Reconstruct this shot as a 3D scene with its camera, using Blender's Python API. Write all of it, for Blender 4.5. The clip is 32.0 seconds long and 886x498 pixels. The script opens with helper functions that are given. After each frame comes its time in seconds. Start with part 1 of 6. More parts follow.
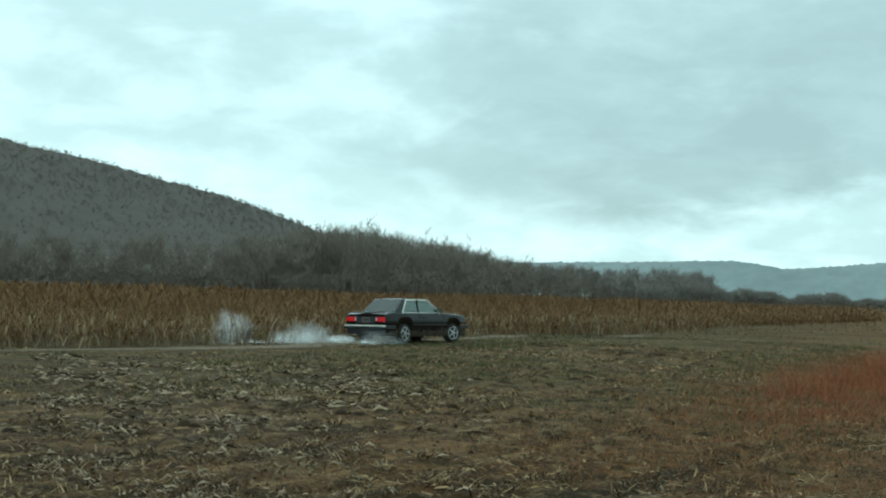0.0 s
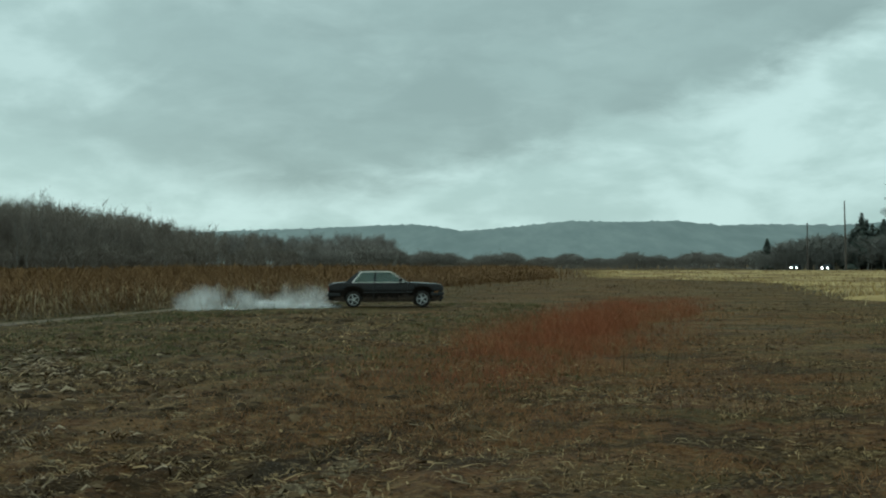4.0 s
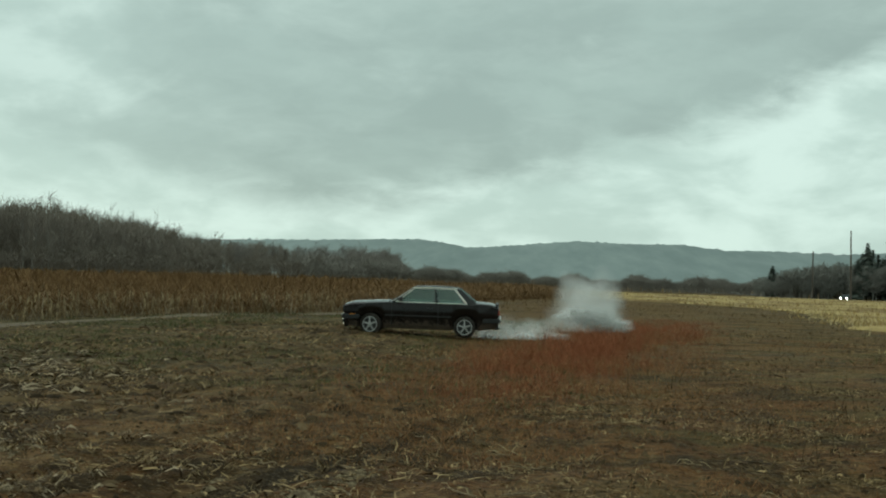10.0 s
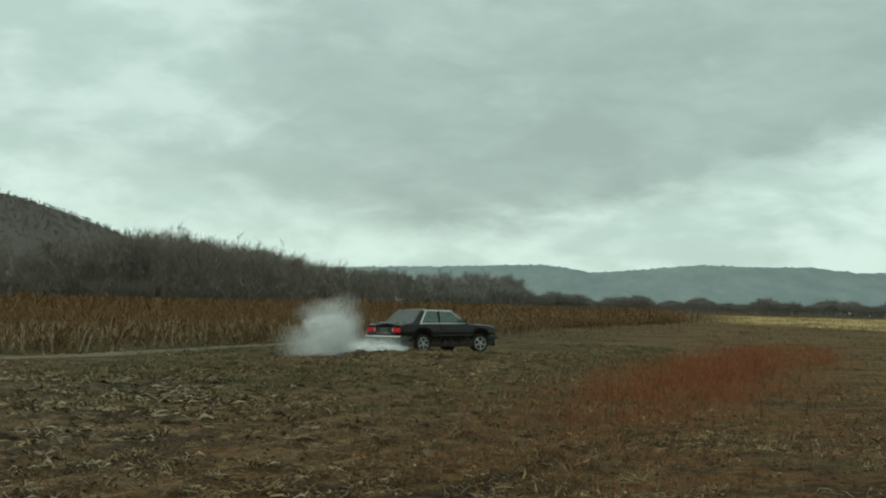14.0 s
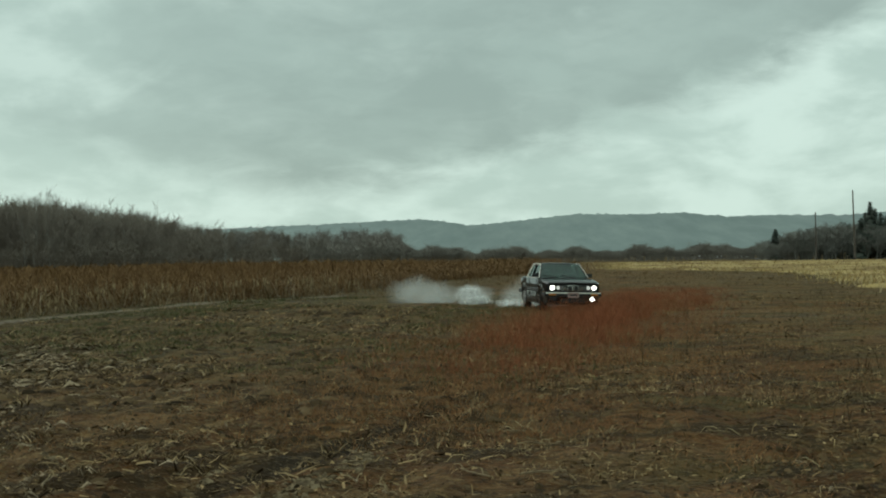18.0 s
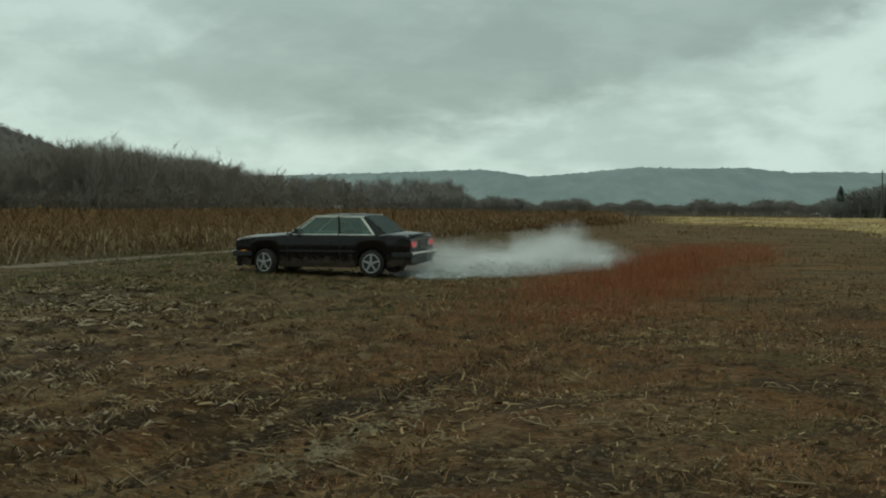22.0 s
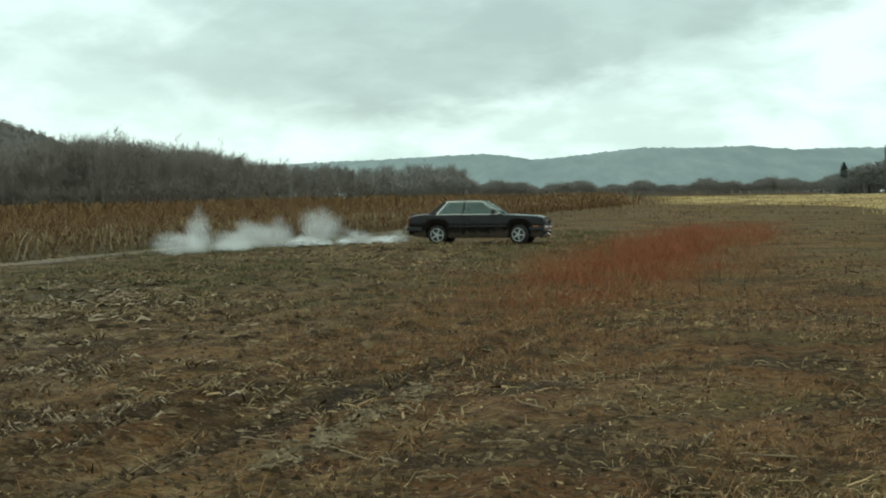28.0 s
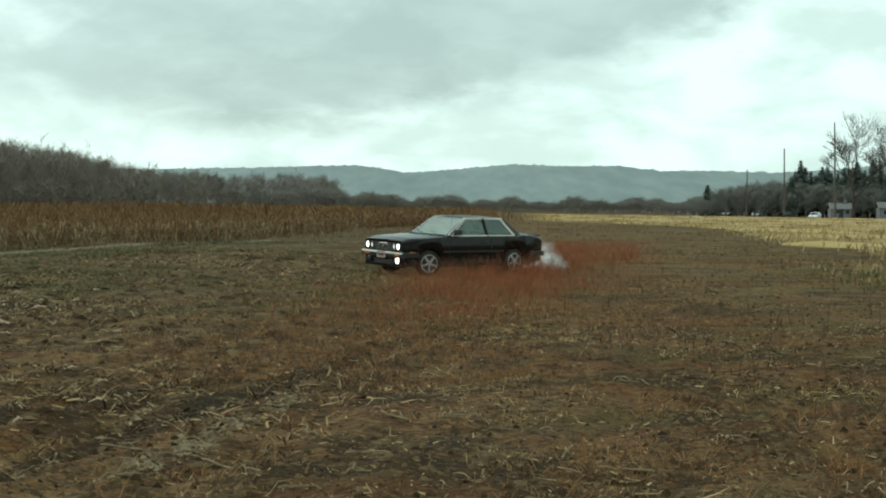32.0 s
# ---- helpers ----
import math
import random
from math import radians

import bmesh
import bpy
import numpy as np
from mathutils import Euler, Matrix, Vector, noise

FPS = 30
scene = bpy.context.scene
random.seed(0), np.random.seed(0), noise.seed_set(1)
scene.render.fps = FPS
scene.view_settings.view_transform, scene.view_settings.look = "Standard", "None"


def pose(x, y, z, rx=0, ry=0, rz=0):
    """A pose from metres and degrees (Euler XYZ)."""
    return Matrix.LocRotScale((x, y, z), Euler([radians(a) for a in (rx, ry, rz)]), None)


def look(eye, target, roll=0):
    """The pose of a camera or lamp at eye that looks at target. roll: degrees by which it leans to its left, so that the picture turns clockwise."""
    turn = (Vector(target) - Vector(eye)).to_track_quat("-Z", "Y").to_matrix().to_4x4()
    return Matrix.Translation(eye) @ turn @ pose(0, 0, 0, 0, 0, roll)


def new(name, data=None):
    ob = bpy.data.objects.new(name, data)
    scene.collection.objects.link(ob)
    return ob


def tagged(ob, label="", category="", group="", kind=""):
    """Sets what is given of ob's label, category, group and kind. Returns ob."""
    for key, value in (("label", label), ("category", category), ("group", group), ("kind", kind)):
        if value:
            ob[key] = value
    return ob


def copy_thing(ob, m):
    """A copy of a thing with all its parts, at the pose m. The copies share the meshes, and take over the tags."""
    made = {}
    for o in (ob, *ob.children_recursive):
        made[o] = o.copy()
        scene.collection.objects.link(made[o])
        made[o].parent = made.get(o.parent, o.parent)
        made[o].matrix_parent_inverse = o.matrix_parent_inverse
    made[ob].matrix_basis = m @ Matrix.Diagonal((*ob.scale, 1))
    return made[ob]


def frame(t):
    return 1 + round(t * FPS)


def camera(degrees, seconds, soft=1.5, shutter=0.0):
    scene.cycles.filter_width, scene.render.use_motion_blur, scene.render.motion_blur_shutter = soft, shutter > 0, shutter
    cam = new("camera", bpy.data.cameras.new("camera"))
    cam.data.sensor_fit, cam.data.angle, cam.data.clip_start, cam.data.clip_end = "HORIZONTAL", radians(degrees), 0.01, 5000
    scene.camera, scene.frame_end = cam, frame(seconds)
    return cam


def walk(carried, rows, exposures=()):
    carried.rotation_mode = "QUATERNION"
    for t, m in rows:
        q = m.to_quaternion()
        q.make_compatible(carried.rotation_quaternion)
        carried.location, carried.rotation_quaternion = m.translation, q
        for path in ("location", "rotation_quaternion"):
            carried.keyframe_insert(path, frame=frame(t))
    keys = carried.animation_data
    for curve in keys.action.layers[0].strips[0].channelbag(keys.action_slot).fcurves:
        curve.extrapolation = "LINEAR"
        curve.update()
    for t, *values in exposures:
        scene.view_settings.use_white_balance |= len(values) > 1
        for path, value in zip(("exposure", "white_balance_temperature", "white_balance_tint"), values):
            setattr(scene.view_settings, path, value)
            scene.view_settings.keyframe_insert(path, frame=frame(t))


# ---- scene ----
PATH = [
    (0, 0.197, -0.035, 1.702, 91.69, -1.75, 16.42),
    (0.5, 0.209, -0.038, 1.704, 90.51, 1.15, 17.45),
    (1, 0.232, -0.044, 1.708, 89.83, 0.64, 18.82),
    (1.5, 0.268, -0.050, 1.721, 90.52, 2.87, 13.30),
    (2, 0.259, -0.083, 1.709, 91.79, 1.78, 7.95),
    (2.5, 0.302, -0.118, 1.665, 90.66, 0.63, 6.21),
    (3, 0.184, -0.101, 1.713, 90.47, 1.49, 4.46),
    (3.5, 0.164, -0.119, 1.750, 90.60, 0.82, 3.73),
    (5.5, 0.068, -0.368, 1.744, 89.98, -0.96, 3.01),
    (6, 0.101, -0.338, 1.754, 91.84, 1.01, 0.95),
    (6.5, 0.115, -0.395, 1.751, 92.08, 0.36, -1.27),
    (7, 0.121, -0.395, 1.752, 91.78, 0.22, -2.43),
    (7.5, 0.120, -0.386, 1.753, 91.41, -0.09, -1.96),
    (8, 0.102, -0.403, 1.754, 91.20, -0.28, -1.48),
    (8.5, 0.100, -0.372, 1.739, 91.36, -0.38, -0.27),
    (9, 0.095, -0.360, 1.742, 91.34, -0.72, 0.93),
    (9.5, 0.067, -0.351, 1.737, 90.97, -1.20, 2.67),
    (10, 0.082, -0.371, 1.739, 91.15, -1.86, 3.40),
    (10.5, 0.082, -0.368, 1.734, 90.80, -2.06, 4.05),
    (11, 0.070, -0.387, 1.742, 90.67, -2.53, 4.05),
    (11.5, 0.053, -0.378, 1.750, 90.53, -2.16, 4.92),
    (12, 0.073, -0.454, 1.747, 91.45, -1.85, 7.32),
    (12.5, 0.057, -0.409, 1.742, 91.50, -1.37, 6.20),
    (13, 0.026, -0.391, 1.755, 91.89, -2.18, 7.40),
    (13.5, 0.043, -0.321, 1.739, 92.11, -1.39, 8.59),
    (15.5, -0.003, 0.285, 1.674, 91.01, -0.80, 7.67),
    (16, 0.015, 0.328, 1.652, 90.11, -0.18, 6.70),
    (16.5, 0.031, 0.351, 1.651, 89.97, 0.20, 5.34),
    (17, 0.034, 0.368, 1.650, 90.45, -0.01, 4.44),
    (17.5, 0.032, 0.375, 1.644, 90.08, 0.52, 4.09),
    (18, 0.038, 0.363, 1.647, 90.27, 0.84, 3.51),
    (18.5, 0.028, 0.371, 1.652, 90.22, 0.60, 3.47),
    (19, 0.045, 0.386, 1.654, 90.56, 0.68, 3.03),
    (19.5, 0.029, 0.393, 1.650, 90.31, 0.68, 3.38),
    (20, 0.034, 0.380, 1.644, 90.18, 0.42, 3.93),
    (20.5, 0.034, 0.374, 1.639, 90.31, 1.11, 5.16),
    (21, 0.027, 0.374, 1.646, 89.63, 0.14, 5.74),
    (21.5, 0.022, 0.369, 1.637, 89.25, -0.22, 5.88),
    (22, 0.021, 0.372, 1.634, 88.19, -0.33, 6.04),
    (22.5, -0.003, 0.369, 1.627, 87.34, -0.68, 6.14),
    (23, -0.003, 0.353, 1.622, 87.28, -1.65, 6.99),
    (23.5, -0.004, 0.370, 1.619, 87.12, -0.34, 6.42),
    (24, 0.003, 0.400, 1.622, 87.30, -0.01, 6.15),
    (24.5, 0.010, 0.407, 1.625, 87.41, 0.31, 5.93),
    (25, 0.001, 0.407, 1.625, 87.30, 0.29, 5.68),
    (25.5, -0.012, 0.394, 1.643, 87.40, -0.07, 6.10),
    (27.5, 0.128, 0.017, 1.673, 88.05, 0.45, 5.47),
    (28, 0.131, 0.003, 1.687, 87.57, 1.05, 6.20),
    (28.5, 0.161, 0.012, 1.680, 87.93, 1.60, 4.35),
    (29, 0.180, 0.012, 1.678, 88.00, 1.48, 2.46),
    (29.5, 0.194, -0.005, 1.682, 88.04, 1.36, 1.23),
    (30, 0.203, -0.008, 1.673, 87.76, 1.36, 0.07),
    (30.5, 0.175, -0.003, 1.655, 86.90, 1.76, 0.17),
    (31, 0.165, -0.002, 1.661, 86.40, 1.28, 1.42),
    (31.5, 0.173, -0.001, 1.690, 87.76, -1.00, 3.20),
    (32, 0.137, -0.040, 1.684, 88.06, -0.72, 0.79),
]
cam = camera(36.00, 32.0, soft=2.0)
EXPOSURES = [(0.0, 0.5, 5600, 0), (0.5, 0.2, 5600, 0), (1.0, 0.0, 5600, 0), (2.0, -0.05, 5700, 0), (3.5, -0.05, 5800, 0), (5.5, 0.0, 6200, 1), (7.0, 0.05, 6400, 3), (13.0, 0.1, 6400, 3), (17.0, 0.0, 6450, 3), (21.5, -0.05, 6450, 4), (22.0, -0.12, 6450, 5), (22.6, 0.54, 6400, 6), (32.0, 0.54, 6270, 5)]
walk(cam, [(t, pose(*p)) for t, *p in PATH], EXPOSURES)

# ---- light ----
world = bpy.data.worlds.new("overcast_sky")
scene.world = world
world.use_nodes = True


class Nodes:
    """Short ways to wire a node tree."""

    def __init__(self, tree):
        self.t = tree
        tree.nodes.clear()

    def n(self, kind, **props):
        node = self.t.nodes.new(kind)
        for k, v in props.items():
            if k == "operation":
                node.operation = v
            elif k == "blend":
                node.blend_type = v
            elif k == "data":
                node.data_type = v
            elif k == "sky":
                node.sky_type = v
            elif k == "feature":
                node.feature = v
        return node

    def set(self, node, key, v):
        if hasattr(v, "is_linked") or hasattr(v, "links"):
            self.t.links.new(v, node.inputs[key])
        else:
            node.inputs[key].default_value = v

    def math(self, op, a, b=0.0, c=0.0):
        m = self.n("ShaderNodeMath", operation=op)
        self.set(m, 0, a), self.set(m, 1, b), self.set(m, 2, c)
        return m.outputs[0]

    def noise(self, vec, scale, detail=4.0, rough=0.55, warp=0.0):
        m = self.n("ShaderNodeTexNoise")
        if vec is not None:
            self.set(m, "Vector", vec)
        self.set(m, "Scale", scale), self.set(m, "Detail", detail), self.set(m, "Roughness", rough), self.set(m, "Distortion", warp)
        return m.outputs[0]

    def step(self, v, lo, hi):
        m = self.n("ShaderNodeMapRange")
        m.interpolation_type = "SMOOTHSTEP"
        self.set(m, 0, v), self.set(m, 1, lo), self.set(m, 2, hi)
        return m.outputs[0]

    def mix(self, f, a, b):
        m = self.n("ShaderNodeMix", data="RGBA")
        a = (*a, 1.0) if isinstance(a, tuple) and len(a) == 3 else a
        b = (*b, 1.0) if isinstance(b, tuple) and len(b) == 3 else b
        self.set(m, 0, f), self.set(m, 6, a), self.set(m, 7, b)
        return m.outputs[2]

    def scaled(self, vec, s):
        m = self.n("ShaderNodeMapping")
        self.set(m, "Vector", vec)
        m.inputs["Scale"].default_value = s
        return m.outputs[0]


def sky_nodes():
    w = Nodes(world.node_tree)
    way = w.n("ShaderNodeTexCoord").outputs["Generated"]
    xyz = w.n("ShaderNodeSeparateXYZ")
    w.set(xyz, 0, way)
    x, y, z = xyz.outputs
    az = w.math("ARCTAN2", x, y)
    flat = w.math("SQRT", w.math("ADD", w.math("MULTIPLY", x, x), w.math("MULTIPLY", y, y)))
    el = w.math("DIVIDE", z, w.math("MAXIMUM", flat, 0.05))
    # cloud deck seen from below: stretched out towards the horizon
    lift = w.math("ADD", w.math("MAXIMUM", z, 0.0), 0.10)
    deck = w.n("ShaderNodeCombineXYZ")
    w.set(deck, 0, w.math("DIVIDE", x, lift)), w.set(deck, 1, w.math("DIVIDE", y, lift))
    big = w.noise(deck.outputs[0], 0.55, 5.0, 0.5, 0.4)
    fine = w.noise(w.scaled(way, (7.0, 7.0, 15.0)), 1.0, 5.0, 0.5, 0.5)
    wisps = w.noise(w.scaled(way, (22.0, 22.0, 60.0)), 1.0, 5.0, 0.6, 0.4)
    # the heavy bank of cloud: its lower rim climbs to both sides of a low point
    off = w.math("ADD", az, 0.19)
    right = w.math("MAXIMUM", off, 0.0)
    rim = w.math("ADD", 0.046, w.math("MAXIMUM", w.math("MULTIPLY", w.math("MULTIPLY", right, right), 0.62), w.math("MULTIPLY", off, -0.16)))
    ripple = w.math("MULTIPLY", w.math("SUBTRACT", fine, 0.5), 0.06)
    over = w.math("ADD", w.math("SUBTRACT", el, rim), ripple)
    over = w.math("ADD", over, w.math("MULTIPLY", w.math("SUBTRACT", wisps, 0.5), 0.03))
    bank = w.step(over, -0.010, 0.024)
    # it thins towards the zenith and to both sides
    high = w.step(w.math("ADD", el, w.math("MULTIPLY", w.math("SUBTRACT", big, 0.5), 0.30)), 0.13, 0.36)
    left = w.step(w.math("ADD", w.math("MULTIPLY", az, -1.0), w.math("MULTIPLY", w.math("SUBTRACT", fine, 0.5), 0.55)), 0.17, 0.36)
    dark = w.math("MULTIPLY", bank, w.math("SUBTRACT", 1.0, w.math("MULTIPLY", high, 0.35)))
    dark = w.math("MULTIPLY", dark, w.math("SUBTRACT", 1.0, w.math("MULTIPLY", left, 0.75)))
    dark = w.math("MULTIPLY", dark, w.math("ADD", 0.62, w.math("MULTIPLY", w.step(w.math("ADD", w.math("MULTIPLY", fine, 0.7), w.math("MULTIPLY", wisps, 0.3)), 0.32, 0.62), 0.38)))
    billow = w.noise(w.scaled(way, (11.0, 11.0, 26.0)), 1.0, 6.0, 0.55, 0.25)
    light = w.mix(w.step(w.math("ADD", w.math("MULTIPLY", fine, 0.45), w.math("MULTIPLY", billow, 0.55)), 0.42, 0.60), SKY_PALE, SKY_BRIGHT)
    cloud = w.mix(dark, light, SKY_DARK)
    air = w.n("ShaderNodeTexSky", sky="NISHITA")
    air.sun_disc = False
    air.sun_elevation, air.sun_rotation = radians(35), radians(-60)
    blue = w.n("ShaderNodeVectorMath", operation="SCALE")
    w.set(blue, 0, air.outputs[0])
    blue.inputs["Scale"].default_value = 0.10
    out = w.mix(0.06, cloud, blue.outputs[0])
    back = w.n("ShaderNodeBackground")
    w.set(back, 0, out)
    back.inputs[1].default_value = SKY_STRENGTH
    end = w.n("ShaderNodeOutputWorld")
    w.set(end, 0, back.outputs[0])


SKY_DARK, SKY_PALE, SKY_BRIGHT, SKY_STRENGTH = (0.334, 0.42, 0.387), (0.504, 0.63, 0.578), (0.68, 0.82, 0.758), 1.0
sky_nodes()
sun = new("sun", bpy.data.lights.new("sun", "SUN"))
sun.data.energy, sun.data.angle, sun.data.color = 0.8, radians(75), (1.0, 0.97, 0.92)
sun.matrix_world = look((-60, 35, 52), (0, 0, 0))


# ---- materials ----
def material(name, make, rough=0.8, metal=0.0, shine=0.5):
    m = bpy.data.materials.new(name)
    m.use_nodes = True
    w = Nodes(m.node_tree)
    b = w.n("ShaderNodeBsdfPrincipled")
    b.inputs["Roughness"].default_value, b.inputs["Metallic"].default_value = rough, metal
    b.inputs["Specular IOR Level"].default_value = 0.08 if rough > 0.82 else shine
    end = w.n("ShaderNodeOutputMaterial")
    w.set(end, 0, b.outputs[0])
    make(w, b)
    return m


def bump(w, b, height, strength, distance):
    n = w.n("ShaderNodeBump")
    n.inputs["Strength"].default_value, n.inputs["Distance"].default_value = strength, distance
    w.set(n, "Height", height)
    w.set(b, "Normal", n.outputs[0])


def plain(name, colour, rough=0.6, metal=0.0, vary=0.25, scale=6.0, relief=0.0):
    """One paint or stuff with grain at two scales."""

    def make(w, b):
        at = w.n("ShaderNodeTexCoord").outputs["Object"]
        g = w.math("ADD", w.math("MULTIPLY", w.noise(at, scale, 5.0), 0.6), w.math("MULTIPLY", w.noise(at, scale * 9, 3.0), 0.4))
        dark = tuple(c * (1 - vary) for c in colour)
        pale = tuple(min(1.0, c * (1 + vary)) for c in colour)
        w.set(b, "Base Color", w.mix(w.step(g, 0.32, 0.68), dark, pale))
        if relief:
            bump(w, b, g, 0.6, relief)

    return material(name, make, rough, metal)


def island(name, dark, pale, rough=0.85, low=0.1):
    """Loose pieces in one mesh, each with a tone of its own."""

    def make(w, b):
        r = w.n("ShaderNodeNewGeometry").outputs["Random Per Island"]
        at = w.n("ShaderNodeTexCoord").outputs["Object"]
        f = w.math("ADD", w.math("MULTIPLY", r, 0.75), w.math("MULTIPLY", w.noise(at, 0.12, 3.0), 0.5))
        w.set(b, "Base Color", w.mix(w.step(f, low, 1.1), dark, pale))

    return material(name, make, rough)


def soil_material():
    def make(w, b):
        at = w.n("ShaderNodeTexCoord").outputs["Object"]
        xyz = w.n("ShaderNodeSeparateXYZ")
        w.set(xyz, 0, at)
        x, y, _ = xyz.outputs
        rows = w.scaled(at, (1.0, 0.22, 1.0))
        broad, mid, grain = w.noise(at, 0.16, 4.0), w.noise(rows, 1.1, 5.0, 0.6), w.noise(at, 14.0, 5.0, 0.65)
        soil = w.mix(w.step(mid, 0.38, 0.62), (0.038, 0.020, 0.006), (0.148, 0.078, 0.026))
        soil = w.mix(w.math("MULTIPLY", w.step(grain, 0.45, 0.75), 0.4), soil, (0.148, 0.082, 0.029))
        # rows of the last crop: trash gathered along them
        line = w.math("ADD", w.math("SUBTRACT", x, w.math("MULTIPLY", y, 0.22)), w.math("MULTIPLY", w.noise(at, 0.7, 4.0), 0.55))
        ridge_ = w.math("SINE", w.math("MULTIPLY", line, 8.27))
        trash = w.math("MULTIPLY", w.step(ridge_, 0.15, 0.8), w.step(w.noise(w.scaled(at, (2.2, 0.9, 1.0)), 1.0, 5.0, 0.65), 0.40, 0.60))
        trash = w.math("MULTIPLY", trash, w.step(x, 3.0, -3.0))
        soil = w.mix(w.math("MULTIPLY", trash, 0.9), soil, (0.265, 0.174, 0.078))
        # shade in the furrows between the rows, painted as broken dark stretches
        furrow_shade = w.math("MULTIPLY", w.step(ridge_, -0.35, -0.9), w.step(w.noise(at, 1.3, 4.0, 0.6), 0.42, 0.58))
        soil = w.mix(w.math("MULTIPLY", furrow_shade, 0.8), soil, (0.032, 0.020, 0.007))
        # rusty dock and weed litter along the middle of the field
        mid_x = w.math("ABSOLUTE", w.math("SUBTRACT", w.math("SUBTRACT", x, w.math("MULTIPLY", y, 0.06)), 0.2))
        rust = w.math("MULTIPLY", w.step(mid_x, 8.5, 1.5), w.step(w.noise(at, 0.6, 5.0, 0.6), 0.34, 0.58))
        rust = w.math("MULTIPLY", rust, w.math("ADD", 0.6, w.math("MULTIPLY", w.step(y, 7.0, 15.0), 0.4)))
        soil = w.mix(w.math("MULTIPLY", rust, 0.7), soil, (0.159, 0.065, 0.022))
        # green volunteer growth in the wetter half
        wet = w.math("MULTIPLY", w.step(w.math("ADD", x, w.math("MULTIPLY", w.math("SUBTRACT", broad, 0.5), 14.0)), 1.0, -7.0), w.step(y, 14.0, 26.0))
        soil = w.mix(w.math("MULTIPLY", w.math("MULTIPLY", wet, w.step(w.noise(at, 0.9, 5.0, 0.65), 0.35, 0.6)), 0.72), soil, (0.098, 0.084, 0.032))
        # straw litter
        cells = w.n("ShaderNodeTexVoronoi")
        w.set(cells, "Vector", w.scaled(at, (3.4, 8.0, 1.0)))
        cells.inputs["Scale"].default_value = 1.0
        litter = w.math("MULTIPLY", w.step(cells.outputs["Distance"], 0.24, 0.10), w.step(w.noise(at, 0.8, 4.0), 0.44, 0.62))
        soil = w.mix(w.math("MULTIPLY", litter, 0.55), soil, (0.212, 0.141, 0.060))
        # thin tan cover further out, olive towards the meadow
        out = w.math("MULTIPLY", w.step(y, 13.0, 30.0), w.step(w.math("ADD", x, w.math("MULTIPLY", w.math("SUBTRACT", broad, 0.5), 10.0)), -5.0, 3.0))
        soil = w.mix(w.math("MULTIPLY", w.math("MULTIPLY", out, w.step(w.noise(at, 0.45, 5.0, 0.65), 0.34, 0.60)), 0.7), soil, (0.201, 0.121, 0.044))
        olive = w.math("MULTIPLY", w.step(x, 2.0, 8.0), w.step(w.noise(at, 0.35, 4.0, 0.6), 0.45, 0.62))
        soil = w.mix(w.math("MULTIPLY", olive, 0.3), soil, (0.159, 0.116, 0.045))
        # crumbs, torn leaves and pits, about a hand wide; the pits' shade is painted
        crumb = w.noise(w.scaled(at, (1.0, 0.7, 1.0)), 4.2, 6.0, 0.7, 0.6)
        pit_shade = w.math("SUBTRACT", 1.0, w.math("MULTIPLY", out, 0.65))
        soil = w.mix(w.math("MULTIPLY", w.math("MULTIPLY", w.step(crumb, 0.49, 0.41), 0.75), pit_shade), soil, (0.028, 0.016, 0.006))
        soil = w.mix(w.math("MULTIPLY", w.step(crumb, 0.55, 0.64), 0.65), soil, (0.217, 0.132, 0.050))
        # blotches a stride wide: bare dark mud, rust-brown weed rot, olive growth
        blot = w.noise(w.scaled(at, (0.55, 1.0, 1.0)), 0.7, 5.0, 0.60, 0.5)
        soil = w.mix(w.math("MULTIPLY", w.step(blot, 0.55, 0.66), 0.6), soil, (0.200, 0.118, 0.055))
        soil = w.mix(w.math("MULTIPLY", w.step(blot, 0.50, 0.41), 0.85), soil, (0.045, 0.026, 0.010))
        tint = w.noise(w.scaled(at, (0.6, 1.0, 0.0)), 0.75, 5.0, 0.6, 0.5)
        soil = w.mix(w.math("MULTIPLY", w.math("MULTIPLY", w.step(tint, 0.50, 0.62), w.math("MAXIMUM", w.step(y, 15.0, 24.0), w.step(x, -0.5, 2.5))), 0.6), soil, (0.106, 0.087, 0.030))
        soil = w.mix(w.math("MULTIPLY", w.math("MULTIPLY", w.step(tint, 0.47, 0.37), w.step(mid_x, 12.0, 4.0)), 0.5), soil, (0.164, 0.071, 0.025))
        # wheel ruts: wet mud and the deep shade of their floors, both painted dark
        for at_x in (3.25, 2.2):
            gap = w.math("ABSOLUTE", w.math("SUBTRACT", w.math("ADD", x, at_x + 2.8), w.math("MULTIPLY", y, 0.28)))
            wet_rut_shade = w.math("MULTIPLY", w.step(w.math("ADD", gap, w.math("MULTIPLY", w.math("SUBTRACT", mid, 0.5), 0.5)), 0.26, 0.10), w.step(y, 20.0, 13.0))
            soil = w.mix(w.math("MULTIPLY", wet_rut_shade, 0.8), soil, (0.026, 0.017, 0.009))
        # flecks, and pits painted dark, a finger wide
        for size, low, dark, pale in ((9.0, 0.50, (0.022, 0.014, 0.007), (0.215, 0.150, 0.078)), (26.0, 0.45, (0.020, 0.013, 0.006), (0.235, 0.170, 0.095))):
            fleck = w.noise(w.scaled(at, (0.8, 1.0, 1.0)), size, 3.0, 0.6, 0.8)
            soil = w.mix(w.math("MULTIPLY", w.step(fleck, 0.47, 0.39), low), soil, dark)
            soil = w.mix(w.math("MULTIPLY", w.step(fleck, 0.57, 0.66), low), soil, pale)
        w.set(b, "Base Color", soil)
        wetness = w.step(broad, 0.40, 0.68)
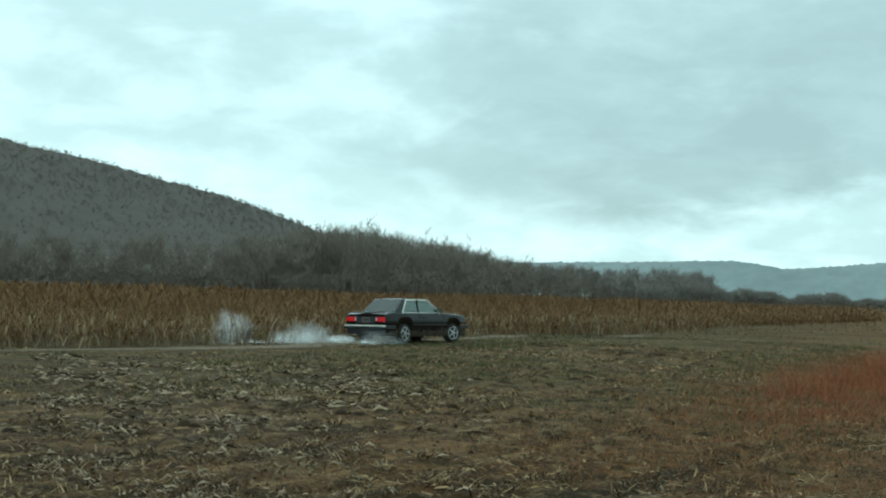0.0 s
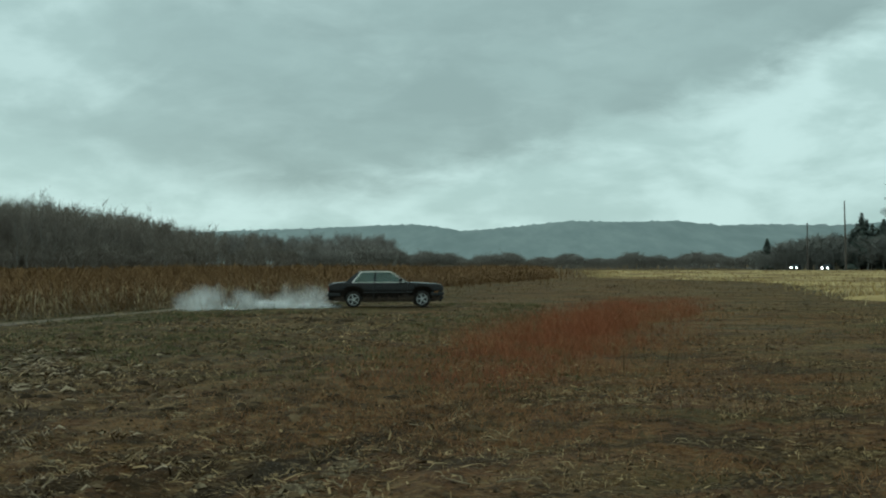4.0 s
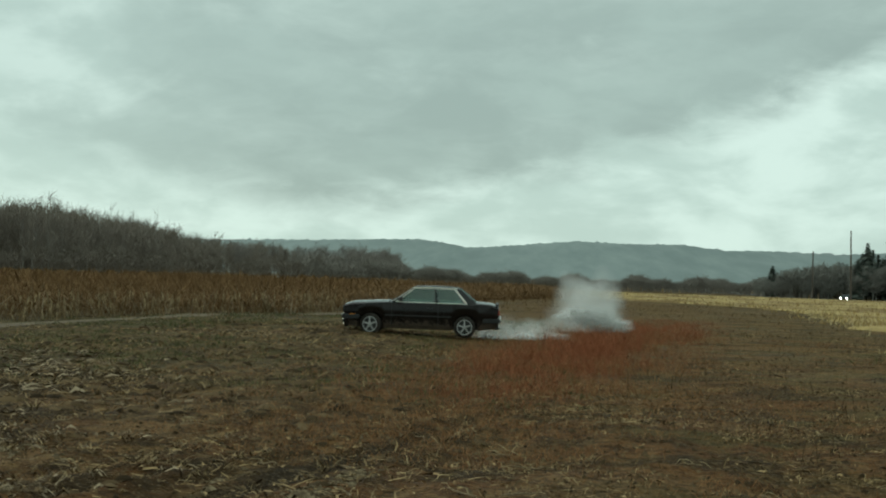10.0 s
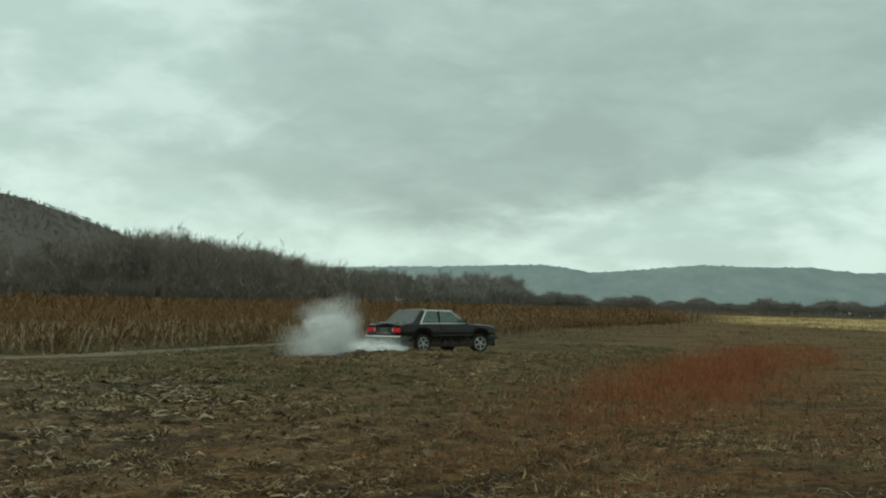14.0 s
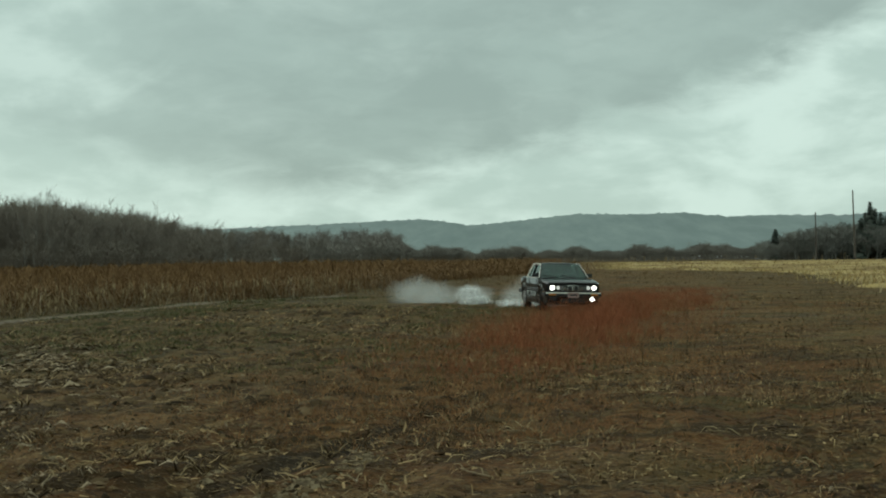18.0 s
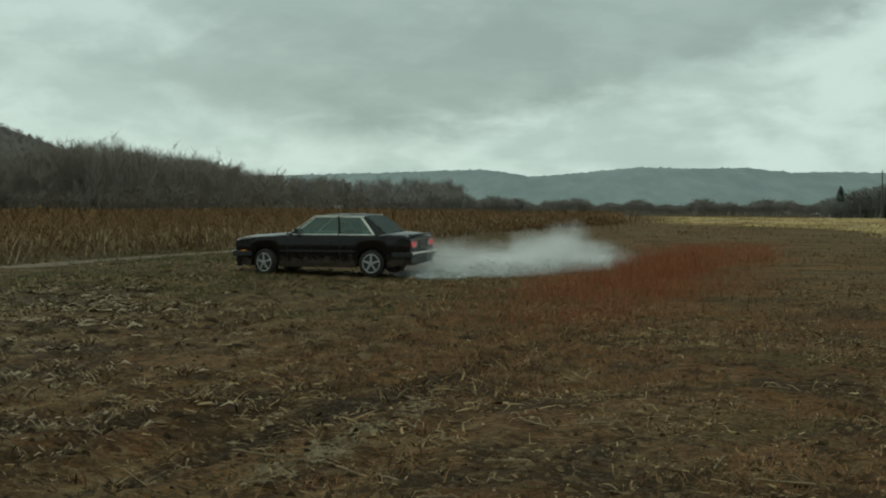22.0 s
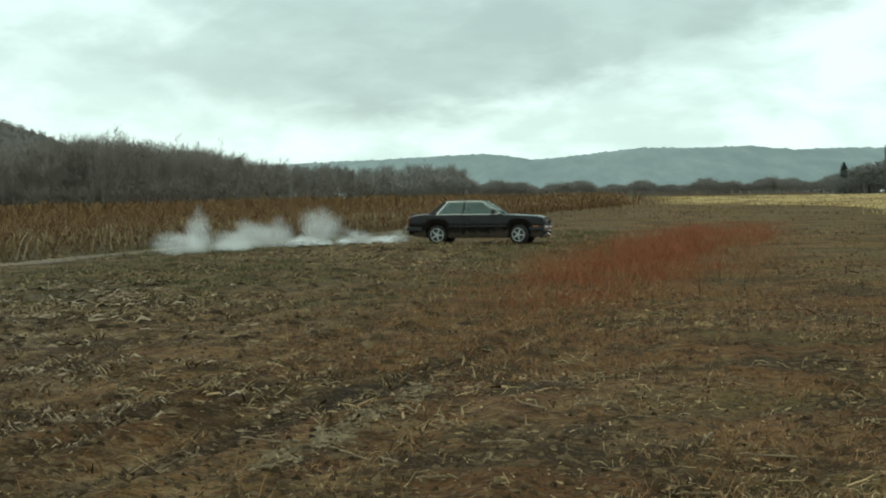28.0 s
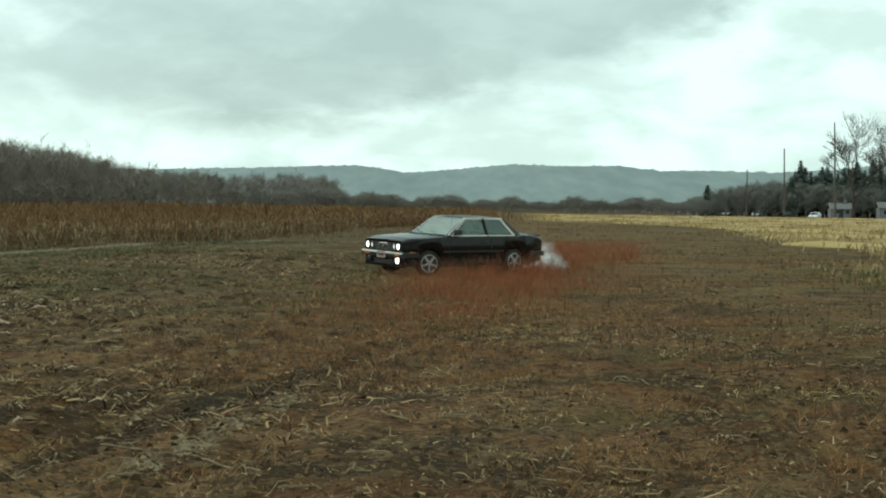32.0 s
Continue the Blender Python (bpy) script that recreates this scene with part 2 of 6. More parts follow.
        w.set(b, "Roughness", w.math("SUBTRACT", 0.95, w.math("MULTIPLY", wetness, 0.20)))
        h = w.math("ADD", w.math("MULTIPLY", mid, 0.7), w.math("ADD", w.math("MULTIPLY", grain, 0.4), w.math("MULTIPLY", crumb, 0.7)))
        bump(w, b, h, 1.0, 0.14)

    return material("field_soil", make, 0.9)


def meadow_material(name, pieces):
    """Dry grass: pale straw, tan and green-brown patches; loose blades vary one by one."""

    def make(w, b):
        at = w.n("ShaderNodeTexCoord").outputs["Object"]
        flat = w.scaled(at, (1.0, 0.5, 0.0))
        patch = w.noise(flat, 0.16, 5.0, 0.6, 0.5)
        spot = w.noise(flat, 0.9, 4.0, 0.6)
        c = w.mix(w.step(patch, 0.42, 0.58), (0.220, 0.138, 0.054), (0.43, 0.312, 0.130))
        c = w.mix(w.math("MULTIPLY", w.step(spot, 0.54, 0.66), 0.6), c, (0.165, 0.130, 0.060))
        c = w.mix(w.math("MULTIPLY", w.step(spot, 0.46, 0.34), 0.6), c, (0.46, 0.365, 0.195))
        if pieces:
            r = w.n("ShaderNodeNewGeometry").outputs["Random Per Island"]
            c = w.mix(w.math("MULTIPLY", w.step(r, 0.35, 1.0), 0.6), c, (0.56, 0.45, 0.27))
            c = w.mix(w.math("MULTIPLY", w.step(r, 0.45, 0.0), 0.5), c, (0.25, 0.165, 0.075))
        w.set(b, "Base Color", c)
        if not pieces:
            bump(w, b, w.noise(at, 5.0, 5.0, 0.7), 0.8, 0.08)

    return material(name, make, 0.9)


def forest_material(name, dark, pale, scale, deep=1.0):
    def make(w, b):
        at = w.n("ShaderNodeTexCoord").outputs["Object"]
        tall = w.scaled(at, (1.0, deep, 0.8 if deep == 1.0 else 1.6))
        f = w.math("ADD", w.math("MULTIPLY", w.noise(tall, scale, 6.0, 0.7), 0.6), w.math("MULTIPLY", w.noise(tall, scale * 0.08, 4.0), 0.4))
        w.set(b, "Base Color", w.mix(w.step(f, 0.36, 0.64), dark, pale))
        if deep == 1.0:
            bump(w, b, f, 0.5, 0.12 / scale)

    return material(name, make, 0.95)


def glass_material(name, tint, alpha, base=0.07):
    m = bpy.data.materials.new(name)
    m.use_nodes = True
    w = Nodes(m.node_tree)
    gloss = w.n("ShaderNodeBsdfGlossy")
    gloss.inputs["Color"].default_value, gloss.inputs["Roughness"].default_value = (0.9, 0.95, 0.93, 1), 0.04
    clear = w.n("ShaderNodeBsdfTransparent")
    clear.inputs["Color"].default_value = (*tint, 1)
    turn = w.n("ShaderNodeLayerWeight")
    turn.inputs[0].default_value = 0.5
    gain = w.math("ADD", base, w.math("MULTIPLY", w.math("POWER", turn.outputs["Facing"], 2.0), alpha))
    mixer = w.n("ShaderNodeMixShader")
    w.set(mixer, 0, gain), w.set(mixer, 1, clear.outputs[0]), w.set(mixer, 2, gloss.outputs[0])
    end = w.n("ShaderNodeOutputMaterial")
    w.set(end, 0, mixer.outputs[0])
    return m


def glow(name, colour, strength):
    def make(w, b):
        b.inputs["Base Color"].default_value = (*colour, 1)
        b.inputs["Emission Color"].default_value = (*colour, 1)
        b.inputs["Emission Strength"].default_value = strength

    return material(name, make, 0.2)


SOIL = soil_material()
ASPHALT = plain("asphalt", (0.055, 0.055, 0.055), 0.8, 0, 0.2, 2.0)
HILLWOOD = forest_material("bare_hill_wood", (0.085, 0.076, 0.066), (0.112, 0.099, 0.085), 0.12)
# the far hills' blue-grey is distance haze put into the base colour
HAZEWOOD = forest_material("hazed_hill_wood", (0.190, 0.230, 0.226), (0.250, 0.295, 0.286), 0.03, 0.07)
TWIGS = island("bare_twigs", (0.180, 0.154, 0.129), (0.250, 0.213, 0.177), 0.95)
# twigs of the far wood, greyed and paled in colour for distance haze
HAZETWIGS = island("hazed_twigs", (0.175, 0.158, 0.142), (0.270, 0.245, 0.220), 0.95)
HILLTWIGS = island("hill_twigs", (0.165, 0.149, 0.128), (0.215, 0.192, 0.164), 0.95)
# conifer needles, lightened in colour for the haze in front of them
NEEDLES = island("hazed_needles", (0.078, 0.090, 0.078), (0.135, 0.150, 0.124), 0.9)
CORN = island("dead_corn", (0.115, 0.066, 0.030), (0.240, 0.142, 0.066), 0.9)
CORN_PALE = island("bleached_corn", (0.13, 0.09, 0.05), (0.40, 0.32, 0.22), 0.9)
BRUSH = island("rusty_brush", (0.115, 0.065, 0.030), (0.215, 0.124, 0.057), 0.9)
STRAW = island("straw_litter", (0.042, 0.025, 0.011), (0.44, 0.300, 0.150), 0.85, 0.38)
CORNLEAF = island("torn_corn_leaf", (0.034, 0.019, 0.008), (0.56, 0.405, 0.215), 0.85, 0.36)
STUBBLE = island("torn_stubble", (0.055, 0.034, 0.017), (0.40, 0.285, 0.155), 0.85, 0.32)
GREYLEAF = island("grey_leaf", (0.045, 0.028, 0.015), (0.44, 0.335, 0.220), 0.85, 0.35)
CLOD = island("soil_clods", (0.018, 0.011, 0.005), (0.150, 0.100, 0.052), 0.95)
REDWEED = island("red_weed", (0.145, 0.050, 0.023), (0.38, 0.135, 0.066), 0.9)
RUSTWEED = island("rust_weed", (0.14, 0.068, 0.030), (0.35, 0.185, 0.085), 0.9)
FADED = island("faded_weed", (0.085, 0.055, 0.028), (0.22, 0.150, 0.076), 0.9)
GREENWEED = island("green_weed", (0.045, 0.050, 0.020), (0.150, 0.150, 0.068), 0.85)
HAY = meadow_material("dry_grass", True)
MEADOW = meadow_material("dry_meadow", False)
# far scrub carries its distance haze in this lighter base colour
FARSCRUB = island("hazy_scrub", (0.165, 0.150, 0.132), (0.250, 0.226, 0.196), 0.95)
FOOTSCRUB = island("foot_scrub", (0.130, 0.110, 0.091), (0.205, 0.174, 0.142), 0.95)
# roadside scrub, its grey cast of haze mixed into the colour
ROADSCRUB = island("hazed_road_scrub", (0.150, 0.146, 0.130), (0.245, 0.235, 0.208), 0.95)
DRYSTALK = island("dry_stalk", (0.040, 0.026, 0.016), (0.13, 0.085, 0.045), 0.9)
CORNSTALK = plain("bleached_cornstalk", (0.24, 0.165, 0.085), 0.75, 0, 0.4, 7.0)
CORNHUSK = plain("torn_husk", (0.34, 0.255, 0.145), 0.85, 0, 0.35, 9.0)
CORN_LEAF_DRY = plain("dry_corn_leaf", (0.17, 0.105, 0.050), 0.85, 0, 0.35, 9.0)
BIRCH = plain("pale_bark", (0.23, 0.21, 0.185), 0.9, 0, 0.3, 2.0)
def mist_material(name, thick, shift=0.0):
    """Lit white haze with wisps and holes, let through by its share of clear air."""
    m = bpy.data.materials.new(name)
    m.use_nodes = True
    w = Nodes(m.node_tree)
    at = w.n("ShaderNodeTexCoord").outputs["Object"]
    moved = w.n("ShaderNodeVectorMath", operation="ADD")
    w.set(moved, 0, at)
    moved.inputs[1].default_value = (shift, shift * 0.7, -shift)
    at = moved.outputs[0]
    wisp = w.math("ADD", w.math("MULTIPLY", w.noise(at, 1.5, 3.0, 0.5, 0.3), 0.82), w.math("MULTIPLY", w.noise(at, 4.4, 2.0, 0.5), 0.18))
    lit, shone = w.n("ShaderNodeBsdfDiffuse"), w.n("ShaderNodeBsdfTranslucent")
    lit.inputs[0].default_value = shone.inputs[0].default_value = (0.97, 0.97, 0.94, 1)
    # droplets scatter to all sides: most of the light comes from the open sky above
    for node, z in ((lit, 1.6), (shone, -1.6)):
        up = w.n("ShaderNodeVectorMath", operation="ADD")
        w.set(up, 0, w.n("ShaderNodeNewGeometry").outputs["Normal"])
        up.inputs[1].default_value = (0, 0, z)
        level = w.n("ShaderNodeVectorMath", operation="NORMALIZE")
        w.set(level, 0, up.outputs[0])
        w.set(node, "Normal", level.outputs[0])
    both, clear, out = w.n("ShaderNodeMixShader"), w.n("ShaderNodeBsdfTransparent"), w.n("ShaderNodeMixShader")
    both.inputs[0].default_value = 0.5
    w.set(both, 1, lit.outputs[0]), w.set(both, 2, shone.outputs[0])
    w.set(out, 0, w.math("MULTIPLY", w.step(wisp, 0.20, 0.72), thick)), w.set(out, 1, clear.outputs[0]), w.set(out, 2, both.outputs[0])
    end = w.n("ShaderNodeOutputMaterial")
    w.set(end, 0, out.outputs[0])
    return m


MIST_COATS = [mist_material("mist_coat_%d" % k, a, k * 0.35) for k, a in enumerate((0.62, 0.50, 0.38, 0.26, 0.15, 0.07))]
MIST_THIN = [mist_material("haze_coat_%d" % k, a, k * 0.35) for k, a in enumerate((0.17, 0.14, 0.11, 0.08, 0.05, 0.03))]
scene.cycles.transparent_max_bounces = 128
WETMUD = plain("pale_wet_mud", (0.15, 0.115, 0.078), 0.84, 0, 0.35, 1.2, 0.03)


def crust_material():
    def make(w, b):
        at = w.n("ShaderNodeTexCoord").outputs["Object"]
        f = w.math("ADD", w.math("MULTIPLY", w.noise(w.scaled(at, (1.6, 0.7, 1.0)), 5.0, 6.0, 0.7, 0.5), 0.7), w.math("MULTIPLY", w.noise(at, 24.0, 4.0, 0.6), 0.3))
        w.set(b, "Base Color", w.mix(w.step(f, 0.42, 0.60), (0.075, 0.052, 0.028), (0.235, 0.178, 0.105)))
        bump(w, b, f, 0.9, 0.05)

    return material("drying_mud_crust", make, 0.88)


CRUST = crust_material()


# ---- building helpers ----
rng = np.random.default_rng(7)


def part(name, bm, mat, parent=None, label=""):
    """Links a bmesh as one mesh object, under a thing or part if one is given."""
    data = bpy.data.meshes.new(name)
    bm.normal_update()
    bm.to_mesh(data)
    bm.free()
    data.materials.append(mat)
    ob = new(name, data)
    ob.parent = parent
    if label:
        ob["label"] = label
    return ob


def fast(name, verts, tris, mat):
    """Very many triangles as one mesh."""
    verts, tris = np.asarray(verts, np.float32), np.asarray(tris, np.int32)
    data = bpy.data.meshes.new(name)
    data.vertices.add(len(verts)), data.loops.add(tris.size), data.polygons.add(len(tris))
    data.vertices.foreach_set("co", verts.ravel())
    data.loops.foreach_set("vertex_index", tris.ravel())
    data.polygons.foreach_set("loop_start", np.arange(0, tris.size, 3, dtype=np.int32))
    data.update(calc_edges=True)
    data.materials.append(mat)
    return new(name, data)


def empty(name, place=(0, 0, 0), turn=0.0):
    ob = new(name)
    ob.matrix_world = pose(*place, 0, 0, turn)
    return ob


def box_bm(lo, hi, bevel=0.0, bm=None):
    bm = bm or bmesh.new()
    made = bmesh.ops.create_cube(bm, size=1.0)["verts"]
    for v in made:
        v.co = Vector([(lo[k] + hi[k]) / 2 + v.co[k] * (hi[k] - lo[k]) for k in range(3)])
    if bevel:
        edges = {e for v in made for e in v.link_edges}
        bmesh.ops.bevel(bm, geom=list(edges), offset=bevel, segments=2, affect="EDGES", profile=0.7)
    return bm


def disc_bm(profile, sides=20, axis="x", at=(0, 0, 0), bm=None, caps=True):
    """A turned body: profile rows of (along, radius) about an axis."""
    bm = bm or bmesh.new()
    rings = []
    for a, r in profile:
        ring = []
        for k in range(sides):
            c, s = math.cos(2 * math.pi * k / sides) * r, math.sin(2 * math.pi * k / sides) * r
            p = {"x": (a, c, s), "y": (c, a, s), "z": (c, s, a)}[axis]
            ring.append(bm.verts.new(Vector(p) + Vector(at)))
        rings.append(ring)
    for p, q in zip(rings, rings[1:]):
        for k in range(sides):
            bm.faces.new((p[k], p[(k + 1) % sides], q[(k + 1) % sides], q[k]))
    if caps:
        bm.faces.new(rings[0]), bm.faces.new(rings[-1][::-1])
    bmesh.ops.recalc_face_normals(bm, faces=bm.faces[:])
    return bm


def bar_bm(a, b, w, h, up=(0, 0, 1), bm=None, taper=1.0):
    """A straight bar of section w by h from a to b."""
    bm = bm or bmesh.new()
    a, b = Vector(a), Vector(b)
    d = (b - a).normalized()
    s = d.cross(Vector(up)).normalized()
    u = s.cross(d)
    rings = [[bm.verts.new(p + s * (i * w / 2 * k) + u * (j * h / 2 * k)) for i, j in ((-1, -1), (1, -1), (1, 1), (-1, 1))] for p, k in ((a, 1.0), (b, taper))]
    for k in range(4):
        bm.faces.new((rings[0][k], rings[0][(k + 1) % 4], rings[1][(k + 1) % 4], rings[1][k]))
    bm.faces.new(rings[0][::-1]), bm.faces.new(rings[1])
    return bm


def smooth_all(ob):
    for p in ob.data.polygons:
        p.use_smooth = True
    return ob


def sink(d):
    """The land falls away a little beyond the meadow."""
    u = np.clip((d - 215) / 55, 0, 1)
    return -0.9 * u * u * (3 - 2 * u)


def polar(az, d, z=0.0):
    """A place by its bearing in degrees to the left of the y axis, and its distance."""
    a = radians(az)
    return np.array([-math.sin(a) * d, math.cos(a) * d, z + float(sink(d))])


def blades(bases, heights, widths, lean, turns, bend=0.25):
    """Upright tapering blades: for each base two triangles and a bent tip. Returns vertices and triangles."""
    n = len(bases)
    c, s = np.cos(turns), np.sin(turns)
    side = np.stack([c, s, 0 * c], -1) * widths[:, None] / 2
    away = rng.uniform(0, 2 * math.pi, n)
    tip = np.stack([np.cos(away) * lean * heights, np.sin(away) * lean * heights, heights], -1)
    mid = tip * np.array([0.35, 0.35, 0.55])
    v = np.stack([bases - side, bases + side, bases + mid + side * 0.7, bases + mid - side * 0.7, bases + tip], 1).reshape(-1, 3)
    k = np.arange(n)[:, None] * 5
    t = np.concatenate([k + [0, 1, 2], k + [0, 2, 3], k + [3, 2, 4]])
    return v, t


def joined(pieces):
    """Several (vertices, triangles) as one."""
    vs, ts, n = [], [], 0
    for v, t in pieces:
        vs.append(v), ts.append(t + n)
        n += len(v)
    return np.concatenate(vs), np.concatenate(ts)


# ---- the ground ----
def lattice(lo, hi, a, centre, steps):
    u0, u1 = math.asinh((lo - centre) / a), math.asinh((hi - centre) / a)
    return centre + a * np.sinh(np.linspace(u0, u1, steps))


def wave(x, y, k, seed):
    """Cheap smooth noise from a few turned sines, about -1 to 1."""
    r = np.random.default_rng(seed)
    out = 0 * x
    for _ in range(6):
        a, p, q = r.uniform(0, 6.28), r.uniform(0, 6.28), r.uniform(0.6, 1.6)
        out = out + np.sin(k * q * (x * math.cos(a) + y * math.sin(a)) + p)
    return out / 3.0


def land(x, y):
    """Height of the land."""
    r = np.hypot(x, y - 8)
    close = 1 / (1 + (r / 11) ** 4)
    rows = np.sin((x - 0.22 * y) * 2 * math.pi / 0.76) * 0.018 * close
    ruts = -0.09 * np.exp(-(((x + 3.25 - 0.28 * (y - 10)) / 0.17) ** 2)) - 0.08 * np.exp(-(((x + 2.2 - 0.28 * (y - 10)) / 0.18) ** 2))
    ruts = ruts + 0.05 * np.exp(-(((x + 2.9 - 0.28 * (y - 10)) / 0.14) ** 2)) + 0.04 * np.exp(-(((x + 1.75 - 0.28 * (y - 10)) / 0.16) ** 2))
    ruts = ruts * np.clip(1 - np.abs(y - 9) / 12, 0, 1)
    lumps = wave(x, y, 2.3, 1) * 0.028 / (1 + (r / 15) ** 4) + (wave(x, y, 6.1, 2) * 0.016 + wave(x, y, 13.0, 4) * 0.007) * close
    swell = wave(x, y, 0.02, 3) * 0.08 * np.clip((r - 90) / 160, 0, 1) + sink(np.hypot(x, y))
    hump = 0.24 * np.exp(-(((x + 5.8) / 3.2) ** 2) - ((y - 38) / 2.6) ** 2)
    hump = hump + 0.13 * np.exp(-(((x + 8.0) / 4.2) ** 2) - ((y - 32.6) / 2.8) ** 2)
    return rows + ruts + lumps + swell + hump


def ground():
    xs, ys = lattice(-4600, 4600, 1.6, 0, 380), lattice(-4600, 4600, 1.6, 8, 420)
    gx, gy = np.meshgrid(xs, ys)
    v = np.stack([gx, gy, land(gx, gy)], -1).reshape(-1, 3)
    w, h = len(xs), len(ys)
    i = (np.arange(h - 1)[:, None] * w + np.arange(w - 1)).ravel()
    t = np.concatenate([np.stack([i, i + 1, i + w + 1], -1), np.stack([i, i + w + 1, i + w], -1)])
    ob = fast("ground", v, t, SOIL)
    ob.data.polygons.foreach_set("use_smooth", [True] * len(ob.data.polygons))
    tagged(ob, "muddy brown harvested field with ruts and crop litter", "ground", kind="structure")


ground()


def meadow_left(y):
    """The edge between the ploughed field and the dry meadow."""
    return np.interp(y, [20, 44, 75, 100, 120, 137, 211, 400], [14.6, 14.2, 16.0, 19.0, 15.0, 7.0, 10.0, 16.0])


def meadow():
    """The dry meadow as a low swell of its own, with a ragged edge."""
    ys = np.concatenate([np.linspace(12, 140, 260), np.linspace(141.5, 262, 60)])
    us = np.linspace(0, 1, 60) ** 1.6
    gy = np.repeat(ys[:, None], len(us), 1)
    left = meadow_left(ys)[:, None] + 1.6 + wave(ys * 0, ys, 0.5, 5)[:, None] * 1.3 + wave(ys * 0, ys, 2.1, 7)[:, None] * 0.6
    gx = left + us[None] * 260
    inn = (gx - left)
    z = land(gx, gy) + np.clip(inn * 0.25, 0, 0.14) - 0.02 + wave(gx, gy, 0.5, 6) * 0.05 * np.clip(inn / 3, 0, 1)
    v = np.stack([gx, gy, z], -1).reshape(-1, 3)
    w = len(us)
    i = (np.arange(len(ys) - 1)[:, None] * w + np.arange(w - 1)).ravel()
    t = np.concatenate([np.stack([i, i + 1, i + w + 1], -1), np.stack([i, i + w + 1, i + w], -1)])
    ob = fast("meadow_ground", v, t, MEADOW)
    ob.data.polygons.foreach_set("use_smooth", [True] * len(ob.data.polygons))
    tagged(ob, "pale yellow dry meadow beside the ploughed field", "meadow", kind="structure")
    n = 30000
    y = 18 + (rng.random(n) ** 1.5) * 230
    x = meadow_left(y) + rng.random(n) ** 1.5 * (25 + y * 0.5) - 3.2 * (rng.random(n) < 0.4) * (rng.random(n) - 0.3)
    keep = wave(x, y, 0.6, 8) + 0.6 * wave(x, y, 1.7, 9) > -0.35 + rng.normal(0, 0.3, n)
    x, y = x[keep], y[keep]
    n = len(x)
    b = np.stack([x, y, land(x, y) + 0.08], -1)
    size = rng.uniform(0.15, 0.5, n) * np.interp(y, [30, 110], [1.0, 0.4])
    v, t = blades(b, size, 0.012 + y * 0.0009, np.full(n, 0.6), rng.uniform(0, 3.14, n))
    tagged(fast("dry_grass", v, t, HAY), "bleached yellow dry grass standing over the meadow", "grass", kind="stuff")


meadow()


# ---- hills ----
def ridge(name, mat, marks, dist, depth, rough, step, label, category):
    """A wooded ridge: its crest's rise by bearing, at a distance, with slopes before and behind."""
    az = np.arange(marks[0][0], marks[-1][0], -step)
    rise = np.interp(-az, [-m[0] for m in marks], [m[1] for m in marks])
    offs = [(-1.0, 0.0), (-0.72, 0.28), (-0.45, 0.58), (-0.22, 0.84), (-0.08, 0.96), (0.0, 1.0), (0.2, 0.8), (1.0, 0.0)]
    rows = []
    for k, (o, h) in enumerate(offs):
        d = dist + depth * o
        x, y = -np.sin(np.radians(az)) * d, np.cos(np.radians(az)) * d
        top = 1.7 + np.tan(np.radians(rise)) * dist
        z = top * h + (rng.normal(0, rough, len(az)) * (h > 0.97) + 0.5 * wave(x, y, 0.02, 11 + k) * rough) * (0.3 + h * 0.7) * (h > 0)
        rows.append(np.stack([x, y, z - (2.0 if h == 0 else 0.0)], -1))
    v = np.concatenate(rows)
    w = len(az)
    i = (np.arange(len(offs) - 1)[:, None] * w + np.arange(w - 1)).ravel()
    t = np.concatenate([np.stack([i, i + 1, i + w + 1], -1), np.stack([i, i + w + 1, i + w], -1)])
    ob = fast(name, v, t, mat)
    ob.data.polygons.foreach_set("use_smooth", [True] * len(ob.data.polygons))
    tagged(ob, label, category, kind="structure")
    return ob


ridge("far_hills", HAZEWOOD, [(180, 1.6), (120, 1.9), (70, 1.5), (30, 1.2), (14, 1.2), (10.4, 1.31), (8.5, 1.36), (6.4, 1.48), (4.4, 1.55), (3.6, 1.46), (2.45, 1.26), (1.3, 1.32), (-0.2, 1.46),
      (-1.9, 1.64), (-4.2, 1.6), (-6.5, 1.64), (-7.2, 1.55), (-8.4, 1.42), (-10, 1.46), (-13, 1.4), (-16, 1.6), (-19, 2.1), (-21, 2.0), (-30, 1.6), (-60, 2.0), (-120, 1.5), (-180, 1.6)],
      2100, 700, 0.7, 0.12, "wooded hills on the horizon, painted blue-grey for haze", "hill")
ridge("near_hill", HILLWOOD, [(75, 6.4), (60, 7.4), (46, 7.0), (37, 5.95), (34, 5.35), (31, 4.8), (28, 4.1), (26, 3.68), (24.1, 3.12), (22.5, 2.55), (21, 1.9), (18, 1.0), (14, 0.3)],
      760, 300, 0.5, 0.15, "steep hill covered with bare grey woods", "hill")


